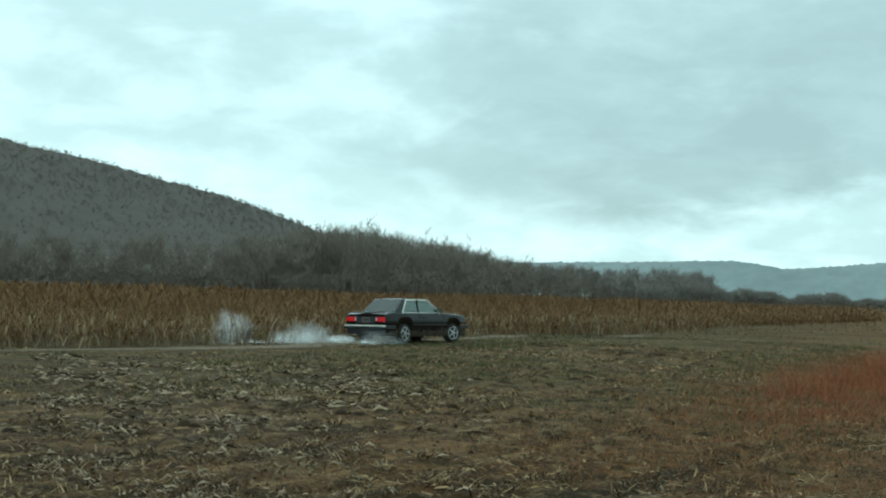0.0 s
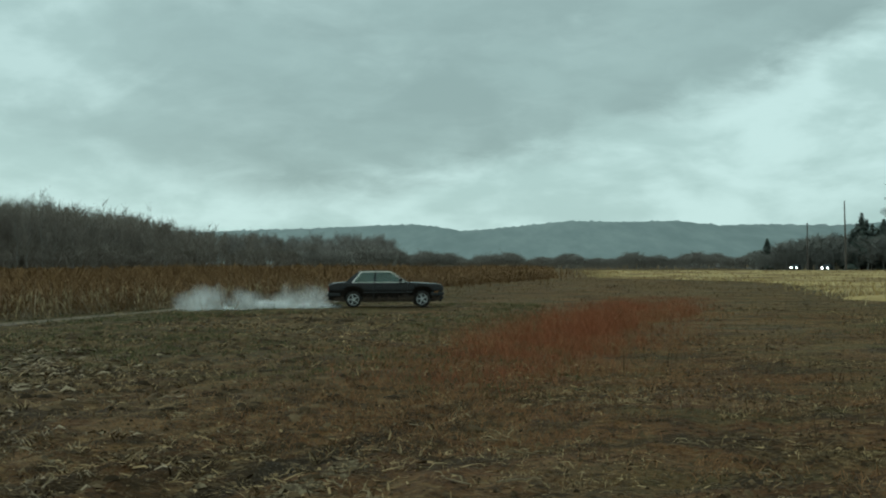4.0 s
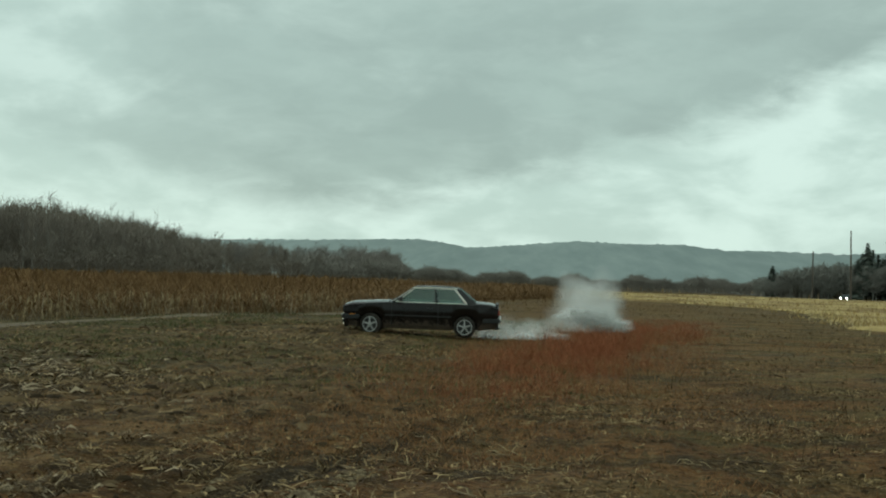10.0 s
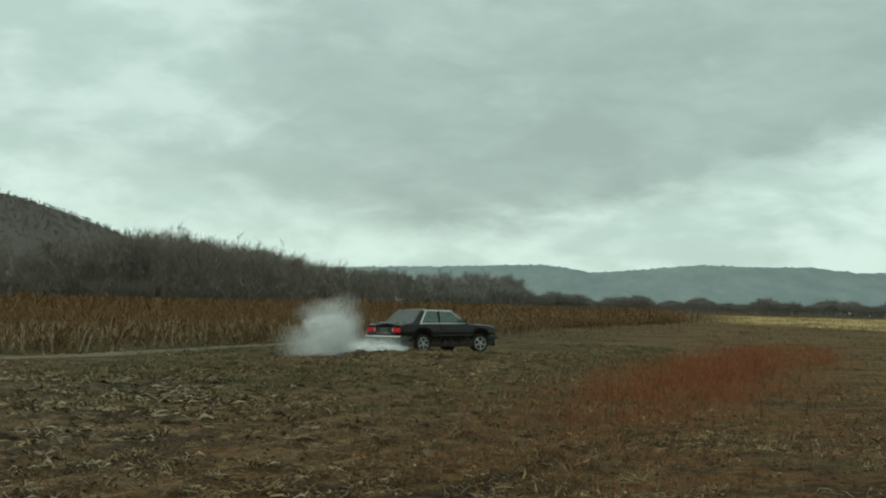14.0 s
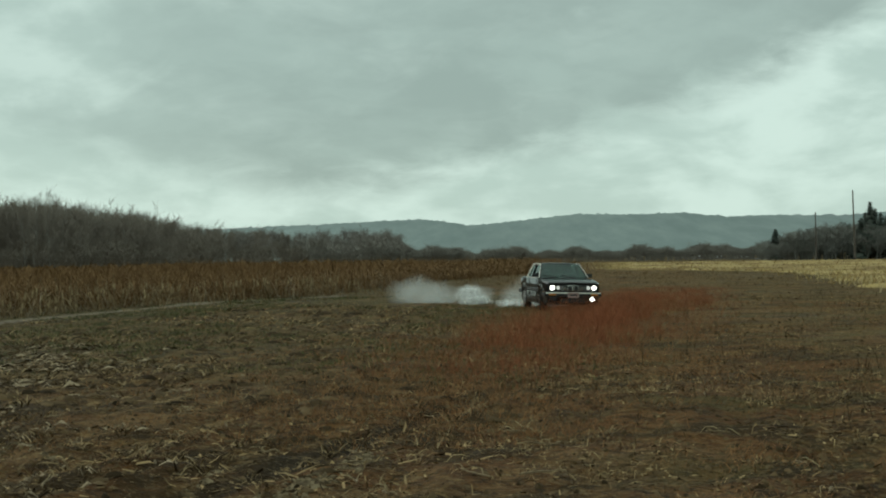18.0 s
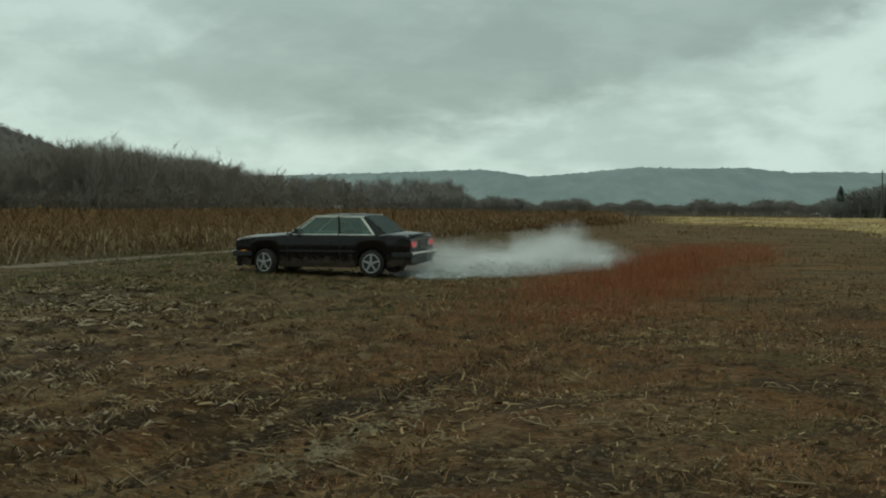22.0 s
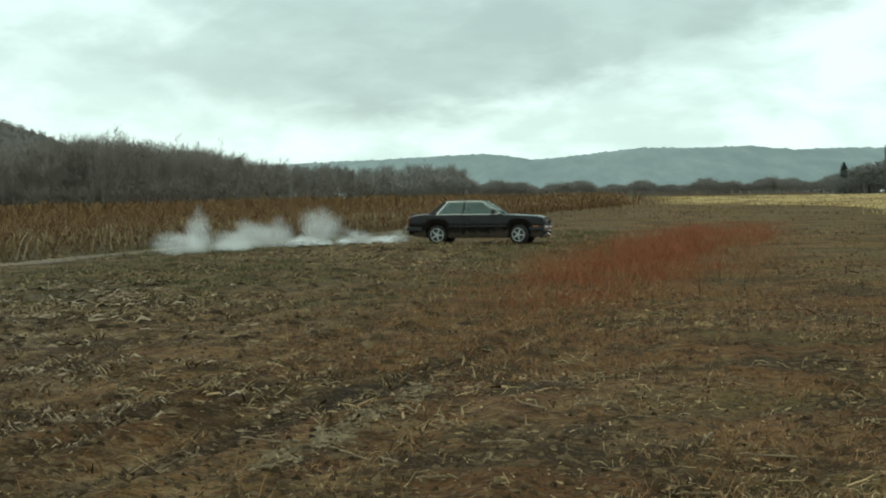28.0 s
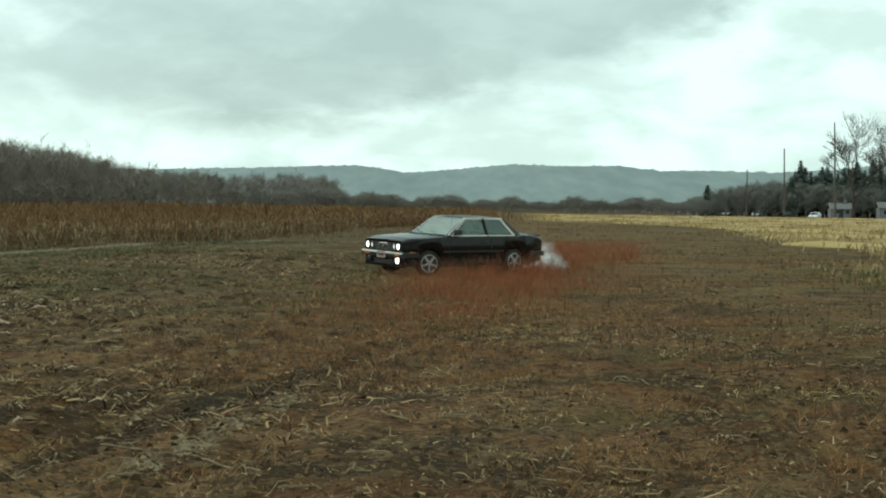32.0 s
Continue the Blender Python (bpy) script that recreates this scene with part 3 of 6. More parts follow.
# ---- bare trees ----
def bare_tree(height, seed, boughs=9, twigs=150, twig=0.05, spread=0.32, upright=0.75):
    """Trunk, boughs and twigs of a leafless tree as (vertices, triangles), standing at the origin."""
    r = np.random.default_rng(seed)
    vs, ts = [], []

    def limb(a, b, ra, rb):
        d = (b - a) / max(1e-6, np.linalg.norm(b - a))
        s = np.cross(d, [0.3, 0.9, 0.2])
        s /= np.linalg.norm(s)
        u = np.cross(d, s)
        n = len(vs)
        for p, q in ((a, ra), (b, rb)):
            for k in range(3):
                ang = k * 2.0944
                vs.append(p + (s * math.cos(ang) + u * math.sin(ang)) * q)
        for k in range(3):
            j = (k + 1) % 3
            ts.extend([(n + k, n + j, n + 3 + j), (n + k, n + 3 + j, n + 3 + k)])

    rad = height * 0.014
    lean = r.normal(0, 0.03, 2)
    stem = [np.zeros(3)]
    for k in range(1, 5):
        stem.append(np.array([lean[0] * k * height / 4 + r.normal(0, 0.012 * height), lean[1] * k * height / 4 + r.normal(0, 0.012 * height), k * height * 0.2]))
    for k in range(4):
        limb(stem[k], stem[k + 1], rad * (1 - k * 0.2), rad * (0.8 - k * 0.2))
    ends = []
    for k in range(boughs):
        f = r.uniform(0.25, 0.95)
        j = min(3, int(f * 4))
        a = stem[j] + (stem[j + 1] - stem[j]) * (f * 4 - j)
        ang, out = r.uniform(0, 6.28), r.uniform(0.5, 1.0) * spread * height
        b = a + np.array([math.cos(ang) * out, math.sin(ang) * out, r.uniform(0.12, 0.36) * height * (1.15 - f * 0.4)])
        m = (a + b) / 2 + r.normal(0, 0.02 * height, 3)
        limb(a, m, rad * 0.45, rad * 0.3), limb(m, b, rad * 0.3, rad * 0.12)
        ends += [m, b, (m + b) / 2, (a + m) / 2]
    ends += [stem[4], stem[3]]
    for k in range(twigs):
        a = ends[r.integers(len(ends))] + r.normal(0, 0.02 * height, 3)
        d = r.normal(0, 1, 3) * np.array([1, 1, 0.5]) + np.array([0, 0, upright])
        b = a + d / np.linalg.norm(d) * r.uniform(0.08, 0.20) * height
        s = np.cross(b - a, r.normal(0, 1, 3))
        s = s / np.linalg.norm(s) * twig / 2
        n = len(vs)
        vs.extend([a - s, a + s, b])
        ts.append((n, n + 1, n + 2))
    return np.array(vs), np.array(ts)


def planted(kinds, places, heights, squash=1.0):
    """Many trees as one mesh: kinds of unit height, each turned and scaled."""
    out = []
    for p, h in zip(places, heights):
        v, t = kinds[rng.integers(len(kinds))]
        a = rng.uniform(0, 6.28)
        c, s = math.cos(a), math.sin(a)
        w = v @ np.array([[c, s, 0], [-s, c, 0], [0, 0, 1]])
        out.append((w * [h * squash, h * squash, h] + p, t))
    return joined(out)


def woods():
    kinds = [bare_tree(1.0, 20 + k, 11, 230, 0.0065, 0.17, 1.6) for k in range(7)]
    az_m, el_m = [5.2, 6.0, 8, 10, 12.5, 14.5, 16.7, 18.2, 20.1, 21.5, 23, 26, 34, 48, 60], [0.85, 1.12, 1.08, 1.08, 1.16, 1.55, 1.92, 2.1, 2.45, 2.3, 2.05, 1.9, 1.9, 2.2, 2.2]
    n = 1150
    az = np.concatenate([rng.uniform(5.3, 25, 850), rng.uniform(25, 60, 300)])
    d = rng.uniform(270, 400, n) + np.interp(az, [9, 14], [210, 0])
    h = (np.interp(az, az_m, el_m) * 0.01745 * d + 2.6) * rng.uniform(0.55, 1.10, n) * 1.02
    spots = np.array([polar(a, q) for a, q in zip(az, d)])
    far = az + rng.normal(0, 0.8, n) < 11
    tagged(fast("bare_wood", *planted(kinds, spots[~far], h[~far], 1.15), TWIGS), "dense grey-brown leafless wood behind the corn", "wood", kind="stuff")
    tagged(fast("far_wood", *planted(kinds, spots[far], h[far], 1.3), HAZETWIGS), "leafless wood further off across the field, painted paler for haze", "wood", kind="stuff")
    # lower scrub along the foot of the wood and across the far end of the field
    n = 2400
    az = np.concatenate([rng.uniform(-12.5, 9.0, 1650), rng.uniform(9, 58, 750)])
    d = rng.uniform(235, 330, n) + np.interp(az, [4, 10], [150, 0])
    h = np.where(az < 9, (np.interp(az, [-12, -8, -3, 1, 4, 5.2, 7, 9], [4.4, 4.6, 3.9, 4.4, 5.0, 6.6, 6.4, 5.4]) + 0.7 * np.sin(az * 2.3) + 0.5 * np.sin(az * 5.1)) * rng.uniform(0.62, 1.05, n), rng.uniform(3.0, 6.0, n))
    spots = np.array([polar(a, q) for a, q in zip(az, d)])
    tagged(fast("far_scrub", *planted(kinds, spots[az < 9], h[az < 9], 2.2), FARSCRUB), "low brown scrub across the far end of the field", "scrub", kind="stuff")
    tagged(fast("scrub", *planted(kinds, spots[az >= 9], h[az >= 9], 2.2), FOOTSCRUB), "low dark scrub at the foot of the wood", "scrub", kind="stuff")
    # woods of the near hill
    marks = [(60, 7.4), (46, 7.0), (37, 5.95), (34, 5.35), (31, 4.8), (28, 4.1), (26, 3.68), (24.1, 3.12), (22.5, 2.55), (21, 1.9)]
    n = 5200
    az = rng.uniform(20.5, 58, n)
    f = rng.random(n) ** 0.5
    top = 1.7 + np.tan(np.radians(np.interp(-az, [-m[0] for m in marks], [m[1] for m in marks]))) * 760
    d = 760 - 300 * np.interp(f, [0, 0.28, 0.58, 0.84, 0.96, 1.0], [1.0, 0.72, 0.45, 0.22, 0.08, 0.0])
    small = [bare_tree(1.0, 40 + k, 6, 90, 0.016, 0.24, 1.3) for k in range(5)]
    places = [polar(a, q, z - 1.5) for a, q, z in zip(az, d, top * f)]
    tagged(fast("hill_wood", *planted(small, places, rng.uniform(3.0, 5.0, n), 1.3), HILLTWIGS), "leafless trees covering the hillside", "wood", kind="stuff")


def pale_trees():
    """A few pale-barked trees that stand out before the wood."""
    for k, (az, d, h) in enumerate(PALE_TREES):
        ob = empty("pale_tree", polar(az, d, -0.1))
        v, t = bare_tree(h, 300 + k, 12, 0, 0.05, 0.10)
        trunk = fast("trunk", v, t, BIRCH)
        trunk.parent = ob
        v, t = bare_tree(h, 300 + k, 12, 420, 0.05, 0.10, 1.8)
        crown = fast("crown", v[-1260:], np.arange(1260).reshape(-1, 3), TWIGS)
        crown.parent = ob
        tagged(ob, "slender leafless tree with pale bark before the wood", "tree", "pale trees at the wood")


PALE_TREES = [(19.55, 264, 14.0), (18.4, 262, 9.5), (20.1, 266, 15.0), (20.5, 268, 13.6), (19.0, 266, 12.0), (17.2, 264, 11.0), (16.6, 266, 11.4), (15.2, 262, 8.6)]

woods()
pale_trees()


# ---- standing corn ----
def corn_edge(y):
    """The edge of the standing corn."""
    return np.interp(y, [10, 27, 34, 44, 51, 56, 82, 130], [-25, -19.5, -15.6, -14.6, -13.0, -9.0, -5.5, 4.0])


def corn():
    n = 22000
    y = 20 + 190 * rng.random(n) ** 1.35
    x = corn_edge(np.minimum(y, 130)) - 1.0 - rng.random(n) ** 1.8 * (24 + y * 0.6)
    x = np.where(rng.random(n) < 0.4, corn_edge(np.minimum(y, 130)) - 0.5 - np.round(rng.random(n) * 9) * 0.76, x)
    keep = wave(x, y, 0.5, 57) + 0.7 * wave(x, y, 1.4, 58) > -0.75 + rng.normal(0, 0.3, n)
    x, y = x[keep], y[keep]
    n = len(x)
    b = np.stack([x, y, land(x, y)], -1)
    far = np.clip(y / 50, 0.7, 3.0)
    h = rng.uniform(0.3, 1.3, n) * np.clip(0.78 + 0.26 * wave(x, y, 0.8, 61) + 0.14 * wave(x, y, 0.22, 66), 0.3, 1.15)
    stalk = blades(b, h, 0.011 * far, rng.uniform(0.1, 0.9, n), rng.uniform(0, 3.14, n))
    # drooping leaves
    m = 150000
    i = rng.integers(0, n, m)
    base = b[i] + np.stack([0 * y[i], 0 * y[i], h[i] * rng.uniform(0.25, 0.9, m)], -1)
    a = rng.uniform(0, 6.28, m)
    out = np.stack([np.cos(a), np.sin(a), 0 * a], -1)
    side = np.stack([-np.sin(a), np.cos(a), 0 * a], -1) * (0.010 * far[i] * rng.uniform(0.5, 1.5, m))[:, None]
    reach = rng.uniform(0.12, 0.42, m)[:, None]
    knee = base + out * reach * 0.5 + np.stack([0 * a, 0 * a, rng.uniform(0.0, 0.15, m)], -1)
    tip = base + out * reach + np.stack([0 * a, 0 * a, -rng.uniform(-0.18, 0.36, m)], -1)
    v = np.stack([base - side, base + side, knee + side, knee - side, tip], 1).reshape(-1, 3)
    k = np.arange(m)[:, None] * 5
    leaf = (v, np.concatenate([k + [0, 1, 2], k + [0, 2, 3], k + [3, 2, 4]]))
    tagged(fast("standing_corn", *joined([stalk, leaf]), CORN), "rust-brown dead corn standing along the field edge", "corn", kind="stuff")
    n = 900
    y = 22 + 60 * rng.random(n)
    x = corn_edge(y) + 0.3 - rng.random(n) * 3.0
    b = np.stack([x, y, land(x, y)], -1)
    v, t = blades(b, rng.uniform(0.2, 1.0, n), rng.uniform(0.02, 0.045, n), np.full(n, 0.9), rng.uniform(0, 3.14, n))
    tagged(fast("bleached_cornstalks", v, t, CORN_PALE), "bleached broken cornstalks at the edge of the corn", "corn", kind="stuff")
    # rusty weeds where the corn thins out towards the far end
    n = 34000
    y = 46 + 190 * rng.random(n) ** 1.2
    x = corn_edge(np.minimum(y, 130)) - 2 + rng.normal(0, 1, n) * 2.6 - rng.random(n) * y * 0.3
    b = np.stack([x, y, land(x, y)], -1)
    v, t = blades(b, rng.uniform(0.35, 1.45, n) * np.clip(0.85 + 0.35 * wave(x, y, 0.35, 69), 0.3, 1.4), 0.018 * np.clip(y / 40, 1, 5), np.full(n, 0.6), rng.uniform(0, 3.14, n))
    tagged(fast("rusty_weeds", v, t, BRUSH), "rusty brown tall weeds at the far end of the field", "weeds", kind="stuff")

    n = 16000
    az, d = rng.uniform(4.5, 50, n), 60 + 190 * rng.random(n) ** 0.8
    x, y = -np.sin(np.radians(az)) * d, np.cos(np.radians(az)) * d
    keep = x < corn_edge(np.minimum(y, 130)) - 2
    b = np.stack([x, y, land(x, y)], -1)[keep]
    m = len(b)
    v, t = blades(b, rng.uniform(0.4, 1.25, m) * np.clip(0.85 + 0.35 * wave(b[:, 0], b[:, 1], 0.16, 67) + 0.2 * wave(b[:, 0], b[:, 1], 0.5, 68), 0.4, 1.8), 0.0026 * d[keep], np.full(m, 0.6), rng.uniform(0, 3.14, m))
    tagged(fast("back_field_weeds", v, t, BRUSH), "rusty brown weeds and corn reaching back to the wood", "weeds", kind="stuff")


corn()


# ---- what lies and grows on the field ----
def litter():
    n = 90000
    r = 3.5 + 52 * rng.random(n) ** 1.25
    az = np.radians(rng.uniform(-34, 52, n))
    x, y = -np.sin(az) * r, np.cos(az) * r
    patch = wave(x, y, 0.55, 21) + wave(x, y, 1.7, 22) * 0.6
    keep = (patch > 0.42 + rng.normal(0, 0.18, n)) & (x > corn_edge(y)) & (x < meadow_left(np.maximum(y, 20)))
    x, y, r = x[keep], y[keep], r[keep]
    n = len(x)
    long, wide = 0.02 + 0.20 * rng.random(n) ** 2.8, 0.002 + 0.0080 * rng.random(n) ** 2 + r * 0.00022
    a = rng.uniform(0, 6.28, n)
    d = np.stack([np.cos(a), np.sin(a), rng.normal(0.06, 0.16, n)], -1) * long[:, None]
    s = np.stack([-np.sin(a), np.cos(a), rng.normal(0, 0.4, n)], -1) * wide[:, None]
    p = np.stack([x, y, land(x, y) + 0.012], -1)
    up = np.array([0, 0, 1.0]) * (wide * 0.7)[:, None]
    bent = np.stack([-np.sin(a), np.cos(a), 0 * a], -1) * (long * rng.normal(0, 0.22, n))[:, None]
    v = np.stack([p - s, p + s, p + d * 0.5 + bent + s * 0.9 + up, p + d * 0.5 + bent - s * 0.9 + up, p + d], 1).reshape(-1, 3)
    k = np.arange(n)[:, None] * 5
    t = np.concatenate([k + [0, 1, 2], k + [0, 2, 3], k + [3, 2, 4]])
    tagged(fast("corn_litter", v, t, STRAW), "pale broken straw and corn leaves strewn over mud", "litter", kind="stuff")


def crumbs_of_straw():
    """Short dull bits of leaf and stem trodden into the mud."""
    n = 46000
    r = 3.2 + 24 * rng.random(n) ** 1.3
    az = np.radians(rng.uniform(-32, 48, n))
    x, y = -np.sin(az) * r, np.cos(az) * r
    keep = (x > corn_edge(y) + 1) & (wave(x, y, 1.0, 141) + 0.5 * wave(x, y, 2.9, 142) > 0.05 + rng.normal(0, 0.3, n))
    x, y, r = x[keep], y[keep], r[keep]
    n = len(x)
    a, long = rng.uniform(0, 6.28, n), 0.012 + 0.06 * rng.random(n) ** 2
    wide = 0.0015 + 0.004 * rng.random(n) + r * 0.00015
    d = np.stack([np.cos(a), np.sin(a), rng.normal(0.1, 0.35, n)], -1) * long[:, None]
    s = np.stack([-np.sin(a), np.cos(a), rng.normal(0, 0.5, n)], -1) * wide[:, None]
    p = np.stack([x, y, land(x, y) + 0.010], -1)
    v = np.stack([p - s, p + s, p + d + s * 0.6, p + d - s * 0.6], 1).reshape(-1, 3)
    k = np.arange(n)[:, None] * 4
    tagged(fast("trodden_straw", v, np.concatenate([k + [0, 1, 2], k + [0, 2, 3]]), STRAW), "short dull bits of straw trodden into mud", "litter", kind="stuff")


def clods():
    n = 42000
    r = 3.2 + 34 * rng.random(n) ** 1.6
    az = np.radians(rng.uniform(-34, 52, n))
    x, y = -np.sin(az) * r, np.cos(az) * r
    keep = (wave(x, y, 0.8, 31) > -0.6 + rng.normal(0, 0.4, n)) & (x > corn_edge(y))
    x, y = x[keep], y[keep]
    n = len(x)
    size = 0.008 + 0.045 * rng.random(n) ** 2.2
    base = np.array([(1, 0, 0), (-0.5, 0.87, 0), (-0.5, -0.87, 0), (0.25, 0.1, 0.75), (-0.3, 0.25, 0.6), (0.1, -0.35, 0.62)])
    tri = np.array([(0, 1, 3), (1, 4, 3), (1, 2, 4), (2, 5, 4), (2, 0, 5), (0, 3, 5), (3, 4, 5)])
    a = rng.uniform(0, 6.28, n)
    c, s = np.cos(a), np.sin(a)
    rot = np.zeros((n, 3, 3))
    rot[:, 0, 0], rot[:, 0, 1], rot[:, 1, 0], rot[:, 1, 1], rot[:, 2, 2] = c, -s, s, c, rng.uniform(0.6, 1.1, n)
    shape = base[None] * size[:, None, None] * rng.uniform(0.7, 1.3, (n, 6, 3))
    v = np.einsum("nij,nkj->nki", rot, shape) + np.stack([x, y, land(x, y) - 0.006], -1)[:, None]
    t = (np.arange(n)[:, None, None] * 6 + tri[None]).reshape(-1, 3)
    tagged(fast("soil_clods", v.reshape(-1, 3), t, CLOD), "dark crumbled clods of wet soil", "soil", kind="stuff")


def tufts(name, mat, x, y, height, width, per, label, lean=0.45):
    """Tufts of thin blades."""
    n = len(x) * per
    bx, by = np.repeat(x, per) + rng.normal(0, 0.09, n), np.repeat(y, per) + rng.normal(0, 0.09, n)
    b = np.stack([bx, by, land(bx, by)], -1)
    v, t = blades(b, np.repeat(height, per) * rng.uniform(0.45, 1.1, n), np.full(n, width), np.full(n, lean), rng.uniform(0, 3.14, n))
    tagged(fast(name, v, t, mat), label, "weeds", kind="stuff")


def weeds():
    # the strip of red weed, denser along its middle
    n = 12500
    u = rng.random(n)
    y = 17.5 + 46 * u
    x = -0.5 + (y - 19) * 0.158 + rng.normal(0, 1, n) * (0.75 + u * 0.75)
    thick = np.exp(-(((u - 0.38) / 0.40) ** 2))
    keep = (rng.random(n) < (0.2 + 0.8 * thick) * np.interp(y, [17.5, 25], [0.15, 1.0])) & (0.6 * wave(x, y, 1.0, 63) + 0.9 * wave(x, y, 3.1, 64) > -0.25 + rng.normal(0, 0.40, n))
    x, y, thick = x[keep], y[keep], thick[keep]
    tufts("red_weed", REDWEED, x, y, (0.12 + 0.62 * thick * rng.random(len(x)) ** 1.5) * np.clip(0.85 + 0.3 * wave(x, y, 1.4, 62), 0.4, 1.3), 0.0045, 6, "thin wiry red weeds in a loose strip", 0.75)
    # taller rusty stems round the near end of the strip
    n = 4600
    y = 12 + 34 * rng.random(n) ** 1.2
    x = -0.6 + (y - 19) * 0.158 + rng.normal(0, 1, n) * 1.6
    keep = wave(x, y, 1.3, 65) > -0.1 + rng.normal(0, 0.4, n)
    x, y = x[keep], y[keep]
    tufts("rusty_stems", RUSTWEED, x, y, rng.uniform(0.05, 0.36, len(x)) * np.interp(y, [12, 23], [0.3, 1.0]), 0.005, 6, "thin rust-orange weed stems standing in the mud", 0.9)
    # rust-coloured dock all through the middle of the field
    n = 11000
    r = 5 + 40 * rng.random(n) ** 1.2
    az = np.radians(rng.normal(-1, 11, n))
    x, y = -np.sin(az) * r, np.cos(az) * r
    keep = (wave(x, y, 0.7, 41) + 0.8 * wave(x, y, 2.1, 42) > 0.1 + rng.normal(0, 0.3, n)) & (x > corn_edge(y))
    x, y = x[keep], y[keep]
    tufts("rust_weed", RUSTWEED, x, y, 0.02 + 0.13 * rng.random(len(x)) ** 1.6, 0.006, 7, "short rust-brown weeds growing in the mud", 1.3)
    n = 7000
    y = 17 + 38 * rng.random(n) ** 0.8
    x = rng.uniform(-17, 1, n)
    keep = (wave(x, y, 0.5, 51) + 0.5 * wave(x, y, 1.6, 52) > -0.05 + rng.normal(0, 0.2, n)) & (x > corn_edge(y))
    x, y = x[keep], y[keep]
    tufts("green_weed", GREENWEED, x, y, rng.uniform(0.03, 0.11, len(x)), 0.014, 7, "low dull-green weeds on the wet ground", 0.7)
    # faded stubble and weed over the whole middle of the field
    n = 8000
    y = 12 + 110 * rng.random(n) ** 1.25
    x = rng.uniform(-13, 18, n) + (y - 40) * 0.05
    keep = (wave(x, y, 0.45, 44) + wave(x, y, 1.3, 45) * 0.5 > -0.35 + rng.normal(0, 0.3, n)) & (x > corn_edge(np.minimum(y, 130)) + 1.5) & (x < meadow_left(y))
    x, y = x[keep], y[keep]
    n = len(x)
    b = np.stack([x, y, land(x, y)], -1)
    v, t = blades(b, rng.uniform(0.03, 0.13, n), 0.004 + y * 0.0006, np.full(n, 0.9), rng.uniform(0, 3.14, n))
    tagged(fast("faded_stubble", v, t, FADED), "faded brown stubble and weeds over the field", "weeds", kind="stuff")
    # single dark stalks left standing
    n = 170
    y = 11 + 40 * rng.random(n)
    x = rng.uniform(1.5, 13, n) + (y - 20) * 0.04
    tufts("dry_stalks", DRYSTALK, x, y, rng.uniform(0.12, 0.42, n), 0.012, 3, "dark dry weed stalks standing singly in the field", 0.35)
    # taller leafy weeds by the meadow's edge
    n = 520
    x, y = rng.normal(10.8, 0.9, n), rng.normal(26.5, 4.0, n)
    pale = rng.random(n) < 0.45
    tufts("bleached_weeds", HAY, x[pale], y[pale], rng.uniform(0.12, 0.42, pale.sum()), 0.016, 9, "bleached dead weeds at the edge of the meadow", 0.6)
    x, y = x[~pale], y[~pale]
    n = len(x)
    tufts("leafy_weeds", GREENWEED, x, y, rng.uniform(0.10, 0.34, n), 0.02, 9, "leafy dull-green weeds at the edge of the meadow", 0.6)


def headland():
    """The pale worn strip of wet mud along the corn."""
    ys = np.linspace(16, 58, 90)
    mid = corn_edge(ys) + 1.1 + wave(ys, ys * 0, 0.35, 71) * 0.35
    half = 0.42 + 0.22 * wave(ys, ys * 0, 0.9, 72)
    rows = [np.stack([mid + half * k, ys, land(mid + half * k, ys) + z], -1) for k, z in ((-1.3, -0.02), (-0.8, 0.012), (0, 0.022), (0.8, 0.012), (1.3, -0.02))]
    v = np.concatenate(rows)
    w = len(ys)
    i = (np.arange(4)[:, None] * w + np.arange(w - 1)).ravel()
    t = np.concatenate([np.stack([i, i + 1, i + w + 1], -1), np.stack([i, i + w + 1, i + w], -1)])
    tagged(fast("headland_track", v, t, WETMUD), "pale wet mud track along the standing corn", "track", kind="structure")


def mud_patches():
    """Pale drying crusts between the ruts: ragged low skins on the soil."""
    r = np.random.default_rng(81)
    vs, ts = [], []
    spots = [(-1.85, 8.8, 0.5, 0.14, 90), (-1.7, 9.4, 0.5, 0.16, 100), (-1.5, 10.3, 0.5, 0.16, 80), (-1.3, 11.2, 0.4, 0.16, 50), (-3.9, 10.0, 0.6, 0.14, 30), (-4.6, 11.8, 0.7, 0.14, 30)]
    spots += [(x, y, r.uniform(0.3, 1.0), r.uniform(0.06, 0.2), 9) for x, y in zip(r.uniform(-12, -1.5, 110), r.uniform(8, 36, 110))]
    chips = []
    for x, y, a, b, many in spots:
        for u, v in r.normal(0, 0.5, (many, 2)):
            chips.append((x + u * b + 0.1 * v * a, y + v * a, r.uniform(0.02, 0.13), r.uniform(0.012, 0.05)))
    for x, y, a, b in chips:
        n = len(vs)
        vs.append((x, y, float(land(np.array(x), np.array(y))) + 0.018))
        turn = r.normal(0.1, 0.5)
        for k in range(11):
            q, f = k * 2 * math.pi / 11, r.uniform(0.5, 1.25)
            u, v = math.cos(q) * b * f, math.sin(q) * a * f
            px, py = x + u * math.cos(turn) + v * math.sin(turn), y + v * math.cos(turn) - u * math.sin(turn)
            vs.append((px, py, float(land(np.array(px), np.array(py))) - 0.004))
            ts.append((n, n + 1 + k, n + 1 + (k + 1) % 11))
    tagged(fast("mud_crusts", np.array(vs), np.array(ts), CRUST), "pale drying mud crusts between the ruts", "mud", kind="stuff")


